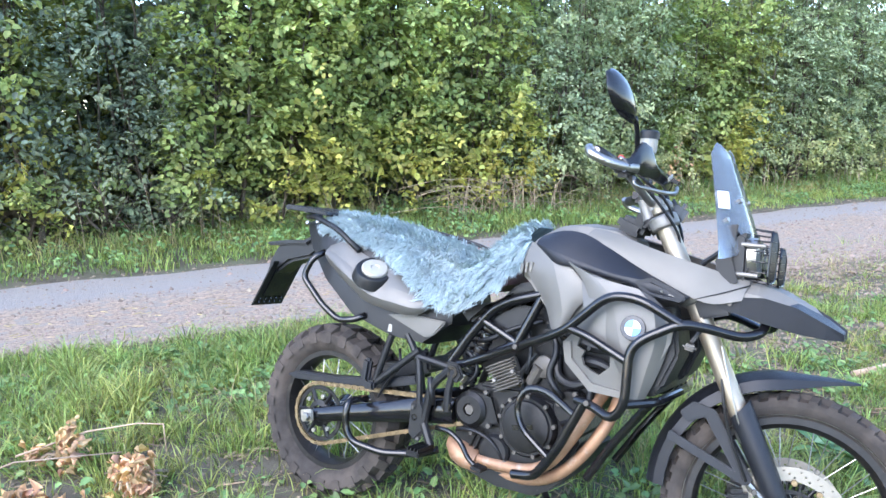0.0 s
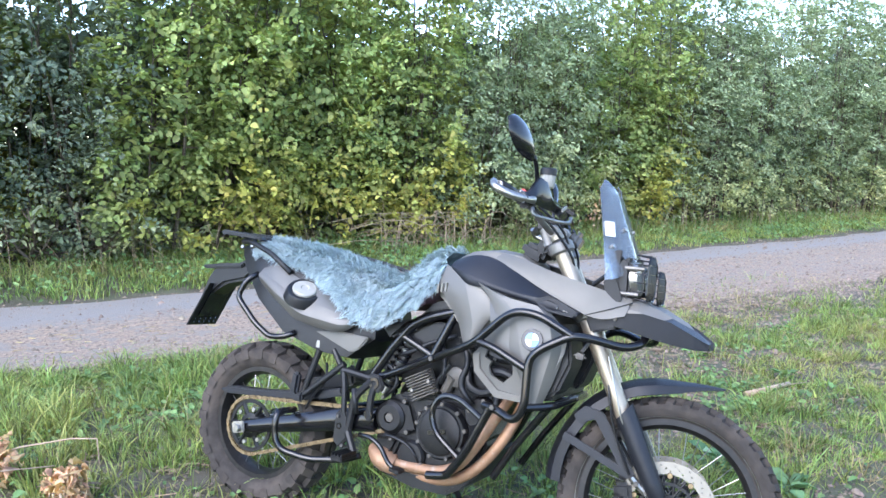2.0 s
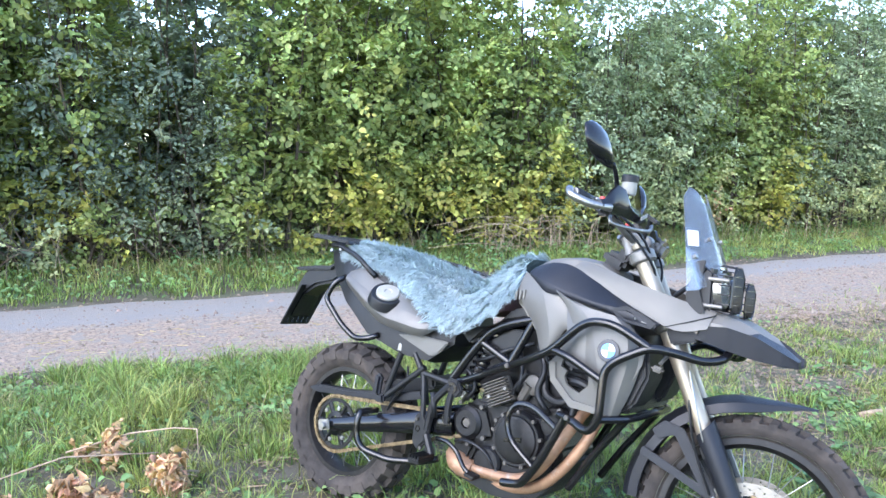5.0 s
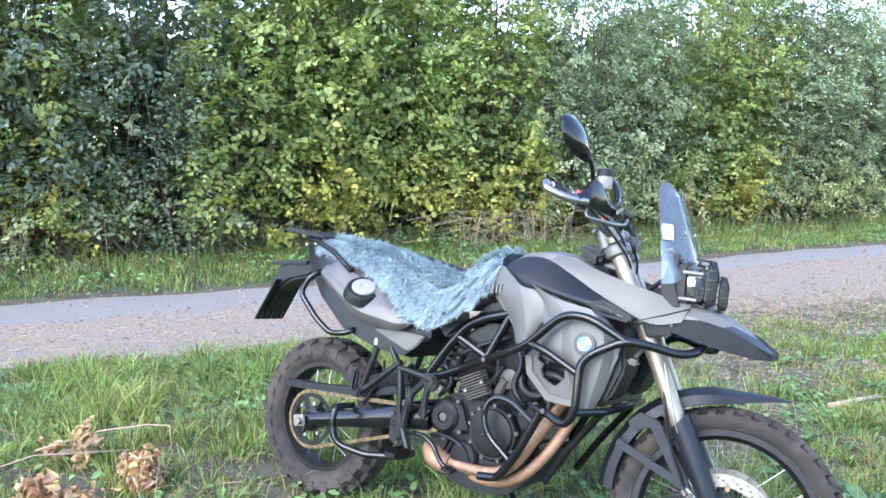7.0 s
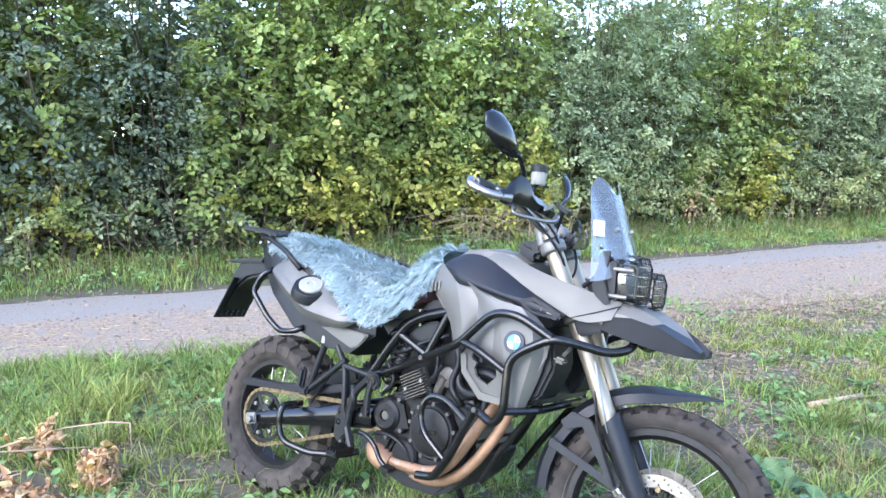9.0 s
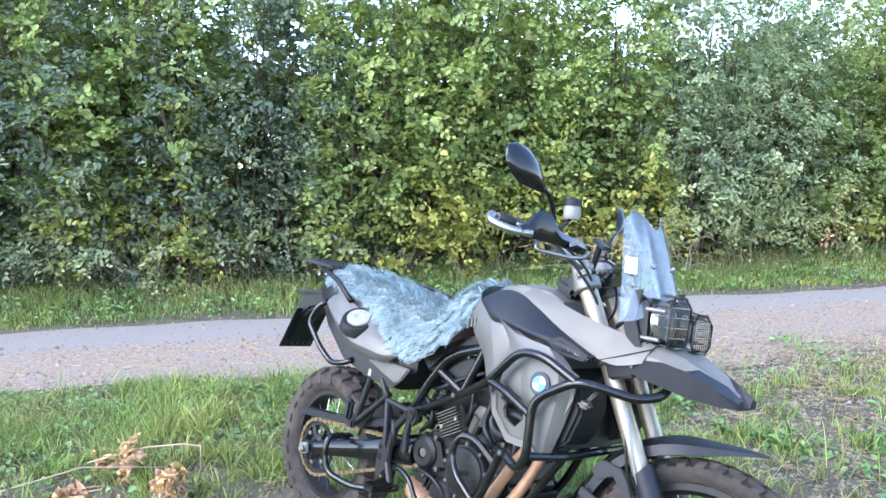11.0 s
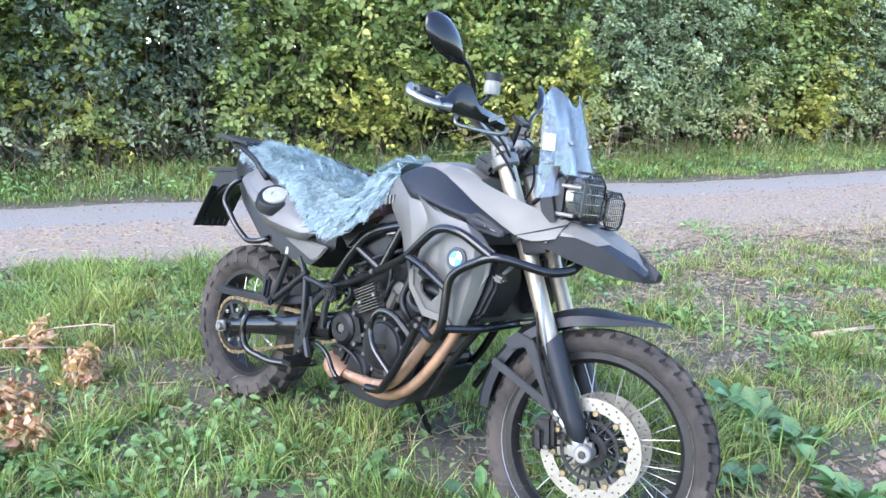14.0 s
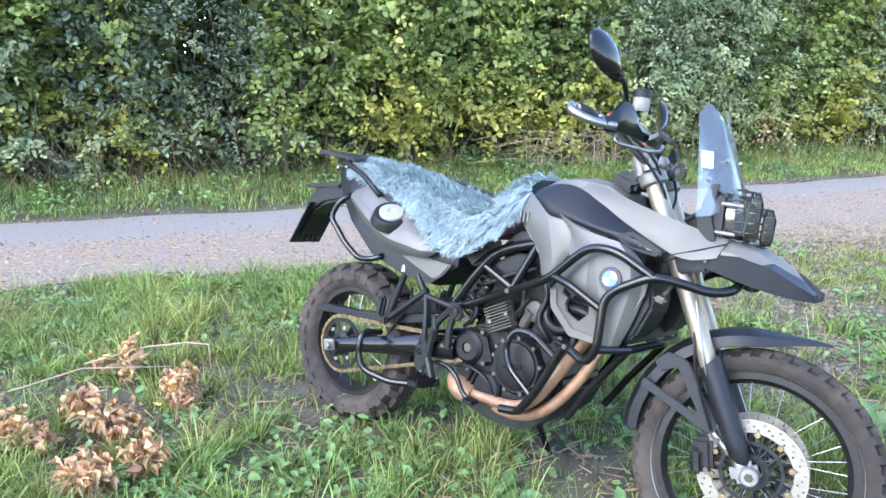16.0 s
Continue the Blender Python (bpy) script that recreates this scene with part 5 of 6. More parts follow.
# crash bars
for s in (-1, 1):
    m = None if s < 0 else SIDE
    cb = part("crash_bar", [tube([(0.59, -0.145, 0.615), (0.70, -0.165, 0.665), (0.816, -0.205, 0.718), (0.93, -0.245, 0.770), (0.99, -0.262, 0.802), (1.095, -0.275, 0.905), (1.14, -0.276, 0.922), (1.205, -0.276, 0.918), (1.309, -0.260, 0.868)], 0.0135, 12, 0.035),
                            tube([(1.03, -0.225, 0.60), (1.09, -0.25, 0.598), (1.155, -0.275, 0.575), (1.190, -0.284, 0.625), (1.187, -0.284, 0.775), (1.215, -0.280, 0.812), (1.309, -0.262, 0.868), (1.36, -0.235, 0.866), (1.45, -0.165, 0.845), (1.495, -0.10, 0.862), (1.49, -0.06, 0.90)], 0.0135, 12, 0.035),
                            tube([(1.0, -0.263, 0.808), (1.06, -0.272, 0.796), (1.185, -0.282, 0.745)], 0.0125, 12, 0.03)], GLOSS, bike, "black tubular crash bar", m=m)
    part("engine_bar", [tube([(1.06, -0.235, 0.605), (0.985, -0.225, 0.44), (0.93, -0.21, 0.36), (0.905, -0.20, 0.335), (0.835, -0.19, 0.322)], 0.0145, 12, 0.04),
                        tube([(1.03, -0.228, 0.555), (0.935, -0.222, 0.608), (0.866, -0.222, 0.605), (0.838, -0.222, 0.54), (0.865, -0.222, 0.475), (0.965, -0.22, 0.405)], 0.0105, 10, 0.035),
                        tube([(1.185, -0.272, 0.625), (1.25, -0.18, 0.632), (1.265, 0, 0.64)], 0.0125, 10, 0.04), tube([(1.23, -0.15, 0.628), (1.12, -0.14, 0.47), (1.05, -0.13, 0.35)], 0.0125, 10, 0.03)], GLOSS, bike, "black tubular engine guard", m=m)
    for x, y, z in ((0.816, -0.222, 0.719), (1.075, -0.262, 0.605)):
        part("bar_bolt", disc_at((x, y, z), 0.009, 0.012, (0, 1, 0), 6), REGMAT, cb, m=m)
    if s < 0:
        ind = part("indicator", [box((1.335, -0.235, 0.808), (0.036, 0.04, 0.018), (0, 10, 10), 0.007), tube([(1.335, -0.225, 0.82), (1.35, -0.20, 0.85)], 0.006, 6, 0)], REGMAT, bike, "small clear indicator below the crash bar", m=m)
    # frame
    part("frame", [tube([(0.86, -0.135, 0.885), (0.75, -0.142, 0.850), (0.685, -0.142, 0.812), (0.615, -0.142, 0.72), (0.545, -0.14, 0.61)], 0.0165, 12, 0.03),
                   tube([(0.85, -0.138, 0.87), (0.785, -0.145, 0.72)], 0.0155, 12, 0), tube([(0.645, -0.142, 0.775), (0.79, -0.145, 0.715)], 0.0145, 12, 0),
                   tube([(0.785, -0.145, 0.72), (0.66, -0.145, 0.645), (0.56, -0.142, 0.605)], 0.015, 12, 0), tube([(0.86, -0.135, 0.885), (1.02, -0.10, 0.93), (1.12, -0.04, 1.0)], 0.017, 10, 0.03)], GLOSS, bike, "black tubular steel frame", m=m)
    part("frame_infill", prism([(0.655, 0.775), (0.775, 0.838), (0.82, 0.835), (0.775, 0.735)], -0.125, -0.105, 0.006), PLASTIC, bike, m=m)
    part("seat_side", prism([(0.55, 0.80), (0.70, 0.84), (0.76, 0.905), (0.84, 0.925), (0.855, 0.89), (0.75, 0.862), (0.66, 0.81), (0.60, 0.75)], -0.14, -0.09, 0.01), PLASTIC, bike, m=m)
    # foot rest plate, peg and lever
    fp = part("footrest_plate", [prism([(0.435, 0.465), (0.475, 0.475), (0.505, 0.425), (0.495, 0.375), (0.46, 0.335), (0.432, 0.36)], -0.19, -0.165, 0.006),
                                 prism([(0.555, 0.625), (0.60, 0.62), (0.622, 0.585), (0.605, 0.56), (0.57, 0.555), (0.548, 0.59)], -0.185, -0.165, 0.006),
                                 tube([(0.435, -0.17, 0.62), (0.455, -0.178, 0.54), (0.465, -0.18, 0.45)], 0.011, 8, 0.03), tube([(0.44, -0.17, 0.615), (0.56, -0.175, 0.605)], 0.012, 8, 0), tube([(0.49, -0.18, 0.40), (0.53, -0.19, 0.335)], 0.014, 8, 0),
                                 tube([(0.57, -0.178, 0.60), (0.505, -0.182, 0.53), (0.49, -0.18, 0.42)], 0.014, 8, 0.03), tube([(0.585, -0.178, 0.60), (0.57, -0.182, 0.53), (0.575, -0.18, 0.46)], 0.013, 8, 0.03)], PLASTIC, bike, "black cast footrest carrier", m=m)
    for x, z, r in ((0.582, 0.592, 0.02), (0.572, 0.478, 0.017), (0.455, 0.415, 0.012)):
        part("plate_boss", lathe([(r * 0.5, -0.19), (r, -0.19), (r * 1.1, -0.18), (r * 0.5, -0.18)], (x, 0, z), 18, closed=True), GLOSS, fp, m=m)
    part("foot_peg", [box((0.52, -0.235, 0.325), (0.05, 0.10, 0.018), (0, 0, 0), 0.004)] + [box((0.50 + 0.0133 * i, -0.235, 0.338), (0.004, 0.095, 0.012), (0, 0, 0), 0) for i in range(4)], ENGINE, fp, "toothed metal foot peg", m=m)
    part("brake_pedal", tube([(0.555, -0.205, 0.405), (0.605, -0.21, 0.408), (0.655, -0.215, 0.385), (0.69, -0.215, 0.335), (0.73, -0.215, 0.315)], 0.0085, 8, 0.02), GLOSS, fp, m=m)
    part("pedal_tread", box((0.735, -0.225, 0.322), (0.04, 0.05, 0.012), (0, 8, 0), 0.003), ENGINE, fp, m=m)
    part("passenger_bracket", [tube([(0.312, -0.16, 0.67), (0.258, -0.165, 0.488)], 0.0125, 10, 0), tube([(0.43, -0.158, 0.635), (0.258, -0.165, 0.488)], 0.0125, 10, 0), tube([(0.37, -0.15, 0.68), (0.43, -0.155, 0.60), (0.46, -0.16, 0.50)], 0.012, 8, 0.03)], PLASTIC, bike, "black passenger footrest bracket", m=m)
    part("passenger_peg", [box((0.238, -0.185, 0.535), (0.035, 0.03, 0.085), (0, 5, 0), 0.01), box((0.248, -0.178, 0.485), (0.05, 0.025, 0.035), (0, 0, 0), 0.008)], PLASTIC_GREY, bike, "folded grey passenger peg", m=m)
    part("swingarm", loft([[(x, -0.137 - 0.03 * (1 - x / 0.58) + 0.021 * math.cos(w), zc + h * math.sin(w)) for w in np.linspace(0, 2 * math.pi, 14, endpoint=False)] for x, zc, h, yy in ((-0.02, 0.320, 0.019, 0), (0.02, 0.328, 0.026, 0), (0.12, 0.352, 0.031, 0), (0.25, 0.383, 0.036, 0), (0.38, 0.416, 0.042, 0), (0.47, 0.436, 0.045, 0), (0.58, 0.455, 0.045, 0))]), GLOSS, bike, "glossy black swingarm", m=m)
    if s < 0:
        part("swingarm_hoop", tube([(0.228, -0.16, 0.43), (0.222, -0.245, 0.432), (0.222, -0.262, 0.41), (0.224, -0.262, 0.34), (0.255, -0.255, 0.297), (0.37, -0.235, 0.283), (0.50, -0.20, 0.303), (0.55, -0.17, 0.325)], 0.0125, 10, 0.03), GLOSS, bike, "black tubular lower guard")
ax = part("axle_block", [box((-0.005, -0.167, 0.322), (0.058, 0.012, 0.044), (0, -14, 0), 0.004), disc_at((0, -0.178, 0.321), 0.016, 0.022, (0, 1, 0), 6)], ALU, bike, "bare aluminium chain adjuster and axle nut", m=REAR)

# chain drive
spr = part("sprocket", [lathe([(0.088, -0.104), (0.103, -0.104), (0.103, -0.098), (0.088, -0.098)], (0, 0, 0.321), 42, closed=True), lathe([(0.03, -0.112), (0.05, -0.106), (0.05, -0.096), (0.03, -0.096)], (0, 0, 0.321), 24, closed=True)]
           + [tube([(0.045 * math.cos(a), -0.101, 0.321 + 0.045 * math.sin(a)), (0.093 * math.cos(a), -0.101, 0.321 + 0.093 * math.sin(a))], 0.009, 6, 0) for a in np.linspace(0, 6.283, 6, endpoint=False)], ENGINE, rear_wheel, "dark rear sprocket", m=REAR)
for a in np.linspace(0.3, 6.583, 6, endpoint=False):
    part("sprocket_bolt", disc_at((0.068 * math.cos(a), -0.11, 0.321 + 0.068 * math.sin(a)), 0.009, 0.012, (0, 1, 0), 8), ALU, rear_wheel, m=REAR)
r_r, r_f, fx_, fz_ = 0.112, 0.036, 0.60, 0.455
base_a = math.atan2(fz_ - 0.321, fx_)
off = math.acos((r_r - r_f) / math.hypot(fx_, fz_ - 0.321))
loop = [(r_r * math.cos(a), 0.321 + r_r * math.sin(a)) for a in np.linspace(base_a + off, base_a + 2 * math.pi - off, 30)]
loop += [(fx_ + r_f * math.cos(a), fz_ + r_f * math.sin(a)) for a in np.linspace(base_a - off, base_a + off, 8)]
loop.append(loop[0])
seg = [math.dist(a, b) for a, b in zip(loop, loop[1:])]
total, links = sum(seg), 110
bm_list = []
for k in range(links):
    d = total * k / links
    for (a, b), L in zip(zip(loop, loop[1:]), seg):
        if d <= L:
            break
        d -= L
    t = d / L
    x, z = a[0] + (b[0] - a[0]) * t, a[1] + (b[1] - a[1]) * t
    ang = -math.degrees(math.atan2(b[1] - a[1], b[0] - a[0]))
    wy = 0.0085 if k % 2 else 0.006
    for sy in (-1, 1):
        bm_list.append(box((x, -0.101 + sy * wy, z), (0.0175, 0.0022, 0.013), (0, ang, 0), 0))
    bm_list.append(disc_at((x, -0.101, z), 0.0045, 0.02, (0, 1, 0), 6))
part("chain", bm_list, GOLD, bike, "gold roller chain", smooth=False, m=REAR)
part("chain_guard", prism([(-0.186, 0.434), (-0.133, 0.456), (0.05, 0.47), (0.21, 0.494), (0.404, 0.538), (0.42, 0.512), (0.30, 0.478), (0.15, 0.452), (-0.142, 0.424)], -0.132, -0.085, 0.006), PLASTIC_GREY, bike, "dark plastic chain guard")
part("inner_mudguard", prism([(0.10, 0.52), (0.30, 0.56), (0.42, 0.60), (0.43, 0.55), (0.31, 0.50), (0.2, 0.48)], -0.08, 0.08, 0.01), PLASTIC, bike, "black inner mudguard")

# engine
eng = part("engine", [prism([(0.58, 0.50), (0.66, 0.57), (0.80, 0.58), (0.98, 0.56), (1.02, 0.46), (0.98, 0.34), (0.90, 0.29), (0.66, 0.29), (0.58, 0.36)], -0.135, 0.135, 0.015),
                      prism([(0.80, 0.56), (0.83, 0.72), (0.95, 0.79), (1.06, 0.75), (1.10, 0.62), (1.02, 0.52)], -0.12, 0.12, 0.012),
                      prism([(0.62, 0.60), (0.70, 0.80), (0.95, 0.88), (1.0, 0.76), (0.84, 0.70), (0.80, 0.56)], -0.085, 0.085, 0.012)], ENGINE, bike, "black twin-cylinder engine")
part("clutch_cover", [lathe([(0.098, -0.13), (0.098, -0.15), (0.09, -0.162), (0.082, -0.162), (0.078, -0.168), (0.06, -0.172), (0.0, -0.172)], (0.85, 0, 0.468), 36)], ENGINE, eng, "round black clutch cover")
part("cover_emblem", box((0.845, -0.174, 0.467), (0.07, 0.004, 0.016), (0, -12, 0), 0.001), GLOSS, eng, "raised lettering shown as a plain bar")
for a in np.linspace(0.2, 6.483, 9, endpoint=False):
    part("cover_bolt", disc_at((0.85 + 0.094 * math.cos(a), -0.155, 0.468 + 0.094 * math.sin(a)), 0.0075, 0.018, (0, 1, 0), 8), REGMAT, eng)
part("generator_cover", lathe([(0.06, -0.12), (0.06, -0.14), (0.052, -0.15), (0.0, -0.152)], (0.985, 0, 0.55), 28), ENGINE, eng)
part("oil_pump_cover", lathe([(0.055, -0.12), (0.055, -0.145), (0.047, -0.155), (0.0, -0.158)], (0.74, 0, 0.36), 28), ENGINE, eng)
part("sprocket_cover", [lathe([(0.02, -0.165), (0.045, -0.165), (0.058, -0.155), (0.06, -0.14), (0.02, -0.14)], (0.645, 0, 0.478), 28, closed=True), prism([(0.60, 0.43), (0.70, 0.42), (0.76, 0.45), (0.72, 0.54), (0.62, 0.55)], -0.15, -0.13, 0.01)], ENGINE, eng, "black sprocket cover")
part("cover_nut", disc_at((0.645, -0.152, 0.478), 0.019, 0.02, (0, 1, 0), 6), REGMAT, eng)
part("water_pipe", [tube([(0.92, -0.13, 0.70), (0.93, -0.15, 0.64), (0.99, -0.16, 0.62), (1.04, -0.15, 0.65)], 0.013, 10, 0.03), tube([(0.82, -0.12, 0.56), (0.80, -0.14, 0.62), (0.86, -0.15, 0.70)], 0.008, 8, 0.03)], PLASTIC, eng)
part("crankcase_ribs", [box((0.655 + 0.022 * i, -0.138, 0.37), (0.006, 0.016, 0.085), (0, 22, 0), 0.001) for i in range(5)], ENGINE, eng, "cast ribs")
reg = part("regulator", box((0.755, -0.135, 0.612), (0.10, 0.02, 0.09), (0, -28, 0), 0.003), REGMAT, bike, "finned aluminium voltage regulator")
for i in range(9):
    t = -0.04 + 0.01 * i
    a = radians(-28)
    part("fin", box((0.755 + t * math.sin(a), -0.156, 0.612 + t * math.cos(a)), (0.098, 0.026, 0.0035), (0, -28, 0), 0.0008), REGMAT, reg)
for dx, dz in ((-0.025, -0.02), (0.035, 0.02)):
    part("bolt", disc_at((0.755 + dx, -0.17, 0.612 + dz), 0.007, 0.01, (0, 1, 0), 8), CAST, reg)
part("throttle_body", [lathe([(0.035, -0.11), (0.035, -0.145), (0.02, -0.15), (0, -0.15)], (0.88, 0, 0.66), 20), tube([(0.84, -0.13, 0.60), (0.87, -0.14, 0.66)], 0.02, 10, 0)], REGMAT, eng)
for i in range(7):
    z = 0.60 + 0.012 * i
    part("hose_clip", box((0.90 + 0.008 * i, -0.125, z + 0.12), (0.03, 0.012, 0.006), (0, -15, 0), 0.001), PLASTIC, eng) if i % 2 else None
exh = part("exhaust", [tube([(1.085, -0.09, 0.645), (1.06, -0.155, 0.575), (1.0, -0.175, 0.455), (0.945, -0.175, 0.375), (0.88, -0.165, 0.337), (0.78, -0.155, 0.324), (0.69, -0.15, 0.322), (0.61, -0.14, 0.33)], 0.0185, 14, 0.05),
                       tube([(1.12, -0.09, 0.625), (1.105, -0.13, 0.535), (1.04, -0.145, 0.42), (0.965, -0.145, 0.338), (0.88, -0.135, 0.298), (0.76, -0.12, 0.288), (0.61, -0.115, 0.315)], 0.0185, 14, 0.05)], COPPER, bike, "heat-tinted copper-coloured exhaust headers")
part("collector", loft([[(x, yc + r * 1.2 * math.cos(w), zc + r * math.sin(w)) for w in np.linspace(0, 2 * math.pi, 16, endpoint=False)] for x, yc, zc, r in ((0.69, -0.14, 0.312, 0.034), (0.63, -0.135, 0.322, 0.042), (0.59, -0.125, 0.332, 0.038), (0.56, -0.11, 0.342, 0.024))]), COPPER, exh)
part("skid_plate", [prism([(0.58, 0.262), (0.75, 0.225), (0.88, 0.228), (0.935, 0.258), (1.0, 0.325), (1.03, 0.40), (1.015, 0.405), (0.98, 0.34), (0.925, 0.285), (0.87, 0.262), (0.62, 0.272)], -0.135, 0.135, 0.004),
                    prism([(0.62, 0.272), (0.75, 0.232), (0.88, 0.235), (1.005, 0.345), (1.02, 0.40), (0.93, 0.32), (0.85, 0.28)], -0.14, -0.132, 0.002)], PLASTIC, bike, "black skid plate under the engine", m=Matrix.Translation((0, 0, 0.022)))
# flat near-black discs painted as the shade of drilled holes, nothing is cut
for k in range(6):
    part("skid_hole", disc_at((0.90 + 0.018 * k, -0.1405, 0.29 + 0.019 * k), 0.006, 0.002, (0, 1, 0), 10), BLACKHOLE, bike)
part("side_stand", [tube([(0.78, 0.13, 0.24), (0.83, 0.235, 0.035)], 0.012, 10, 0), disc_at((0.832, 0.24, 0.018), 0.035, 0.01, (0, 0.17, 1), 16)], GLOSS, bike, "black side stand resting on the earth")

# hoses, clips and small brackets round the engine
for pts, r in (([(0.88, -0.13, 0.80), (0.93, -0.15, 0.72), (0.90, -0.16, 0.64), (0.96, -0.16, 0.58)], 0.011), ([(0.80, -0.12, 0.78), (0.84, -0.15, 0.70), (0.83, -0.15, 0.63)], 0.007),
               ([(0.64, -0.13, 0.70), (0.70, -0.15, 0.72), (0.76, -0.14, 0.76), (0.86, -0.13, 0.80)], 0.008), ([(0.96, -0.14, 0.50), (1.02, -0.16, 0.52), (1.05, -0.15, 0.60), (1.02, -0.14, 0.70)], 0.012),
               ([(0.60, -0.15, 0.40), (0.66, -0.165, 0.42), (0.74, -0.165, 0.40), (0.78, -0.15, 0.34)], 0.006), ([(0.56, -0.12, 0.66), (0.62, -0.14, 0.66), (0.66, -0.14, 0.60), (0.60, -0.14, 0.54)], 0.007),
               ([(0.33, -0.13, 0.62), (0.36, -0.16, 0.56), (0.30, -0.15, 0.50), (0.27, -0.15, 0.44)], 0.005), ([(0.93, -0.15, 0.86), (0.90, -0.16, 0.80), (0.95, -0.17, 0.74)], 0.006)):
    part("hose", tube(pts, r, 8, 0.04), PLASTIC, eng, "black rubber hose")
for x, z in ((0.90, 0.755), (0.905, 0.78), (0.91, 0.805), (0.915, 0.83)):
    part("cooling_rib", box((x, -0.135, z), (0.07, 0.02, 0.006), (0, -14, 0), 0.001), ENGINE, eng)
for x, z, r in ((0.70, 0.545, 0.009), (0.765, 0.515, 0.008), (0.61, 0.545, 0.008), (0.66, 0.405, 0.008), (0.72, 0.44, 0.009), (0.95, 0.56, 0.008), (1.0, 0.60, 0.009), (0.79, 0.34, 0.008), (0.63, 0.345, 0.008), (0.985, 0.50, 0.008), (0.56, 0.40, 0.008), (0.48, 0.35, 0.007), (0.45, 0.45, 0.007)):
    part("bolt", disc_at((x, -0.158 if x > 0.58 else -0.192, z), r, 0.014, (0, 1, 0), 6), REGMAT, eng)
part("brake_cylinder", tube([(0.52, -0.185, 0.47), (0.50, -0.185, 0.56)], 0.011, 10, 0), PLASTIC, eng)
part("rear_reservoir", disc_at((0.30, -0.15, 0.69), 0.013, 0.028, (0, 0.1, 1), 14), CUP, eng, "small rear brake fluid cup")

# shock absorber
coil = [(0.565 + 0.075 * t + 0.036 * math.cos(t * 44) * 0.85, -0.055 + 0.036 * math.sin(t * 44), 0.56 + 0.17 * t - 0.036 * math.cos(t * 44) * 0.45) for t in np.linspace(0, 1, 110)]
sh = part("shock", [tube([(0.555, -0.055, 0.54), (0.655, -0.055, 0.77)], 0.02, 12, 0), disc_at((0.645, -0.055, 0.745), 0.042, 0.02, (0.4, 0, 0.9), 20)], ALU, bike, "rear shock absorber")
part("spring", tube(coil, 0.0055, 6, 0), GLOSS, sh, "black coil spring")
part("hub_cover_box", prism([(0.50, 0.62), (0.60, 0.78), (0.72, 0.80), (0.64, 0.62)], -0.03, 0.12, 0.01), PLASTIC, bike)

# tail
tail = part("tail_body", loft([both(h) for h in (
    [(-0.185, 0.0, 1.03), (-0.185, 0.06, 1.03), (-0.182, 0.085, 1.02), (-0.18, 0.085, 0.995), (-0.17, 0.05, 0.985)],
    [(-0.12, 0.0, 1.04), (-0.12, 0.085, 1.04), (-0.12, 0.118, 1.02), (-0.12, 0.125, 0.935), (-0.12, 0.07, 0.92)],
    [(-0.02, 0.0, 1.03), (-0.02, 0.11, 1.025), (-0.02, 0.142, 0.985), (-0.02, 0.148, 0.825), (-0.02, 0.10, 0.81)],
    [(0.13, 0.0, 1.01), (0.13, 0.12, 1.0), (0.13, 0.158, 0.94), (0.13, 0.162, 0.715), (0.13, 0.11, 0.70)],
    [(0.31, 0.0, 0.98), (0.31, 0.12, 0.96), (0.31, 0.158, 0.88), (0.31, 0.160, 0.665), (0.31, 0.11, 0.655)],
    [(0.43, 0.0, 0.95), (0.43, 0.115, 0.92), (0.43, 0.150, 0.83), (0.43, 0.150, 0.66), (0.43, 0.10, 0.65)],
    [(0.53, 0.0, 0.92), (0.53, 0.10, 0.88), (0.53, 0.13, 0.81), (0.53, 0.13, 0.74), (0.53, 0.09, 0.73)])]), PLASTIC, bike, "black plastic tail section")
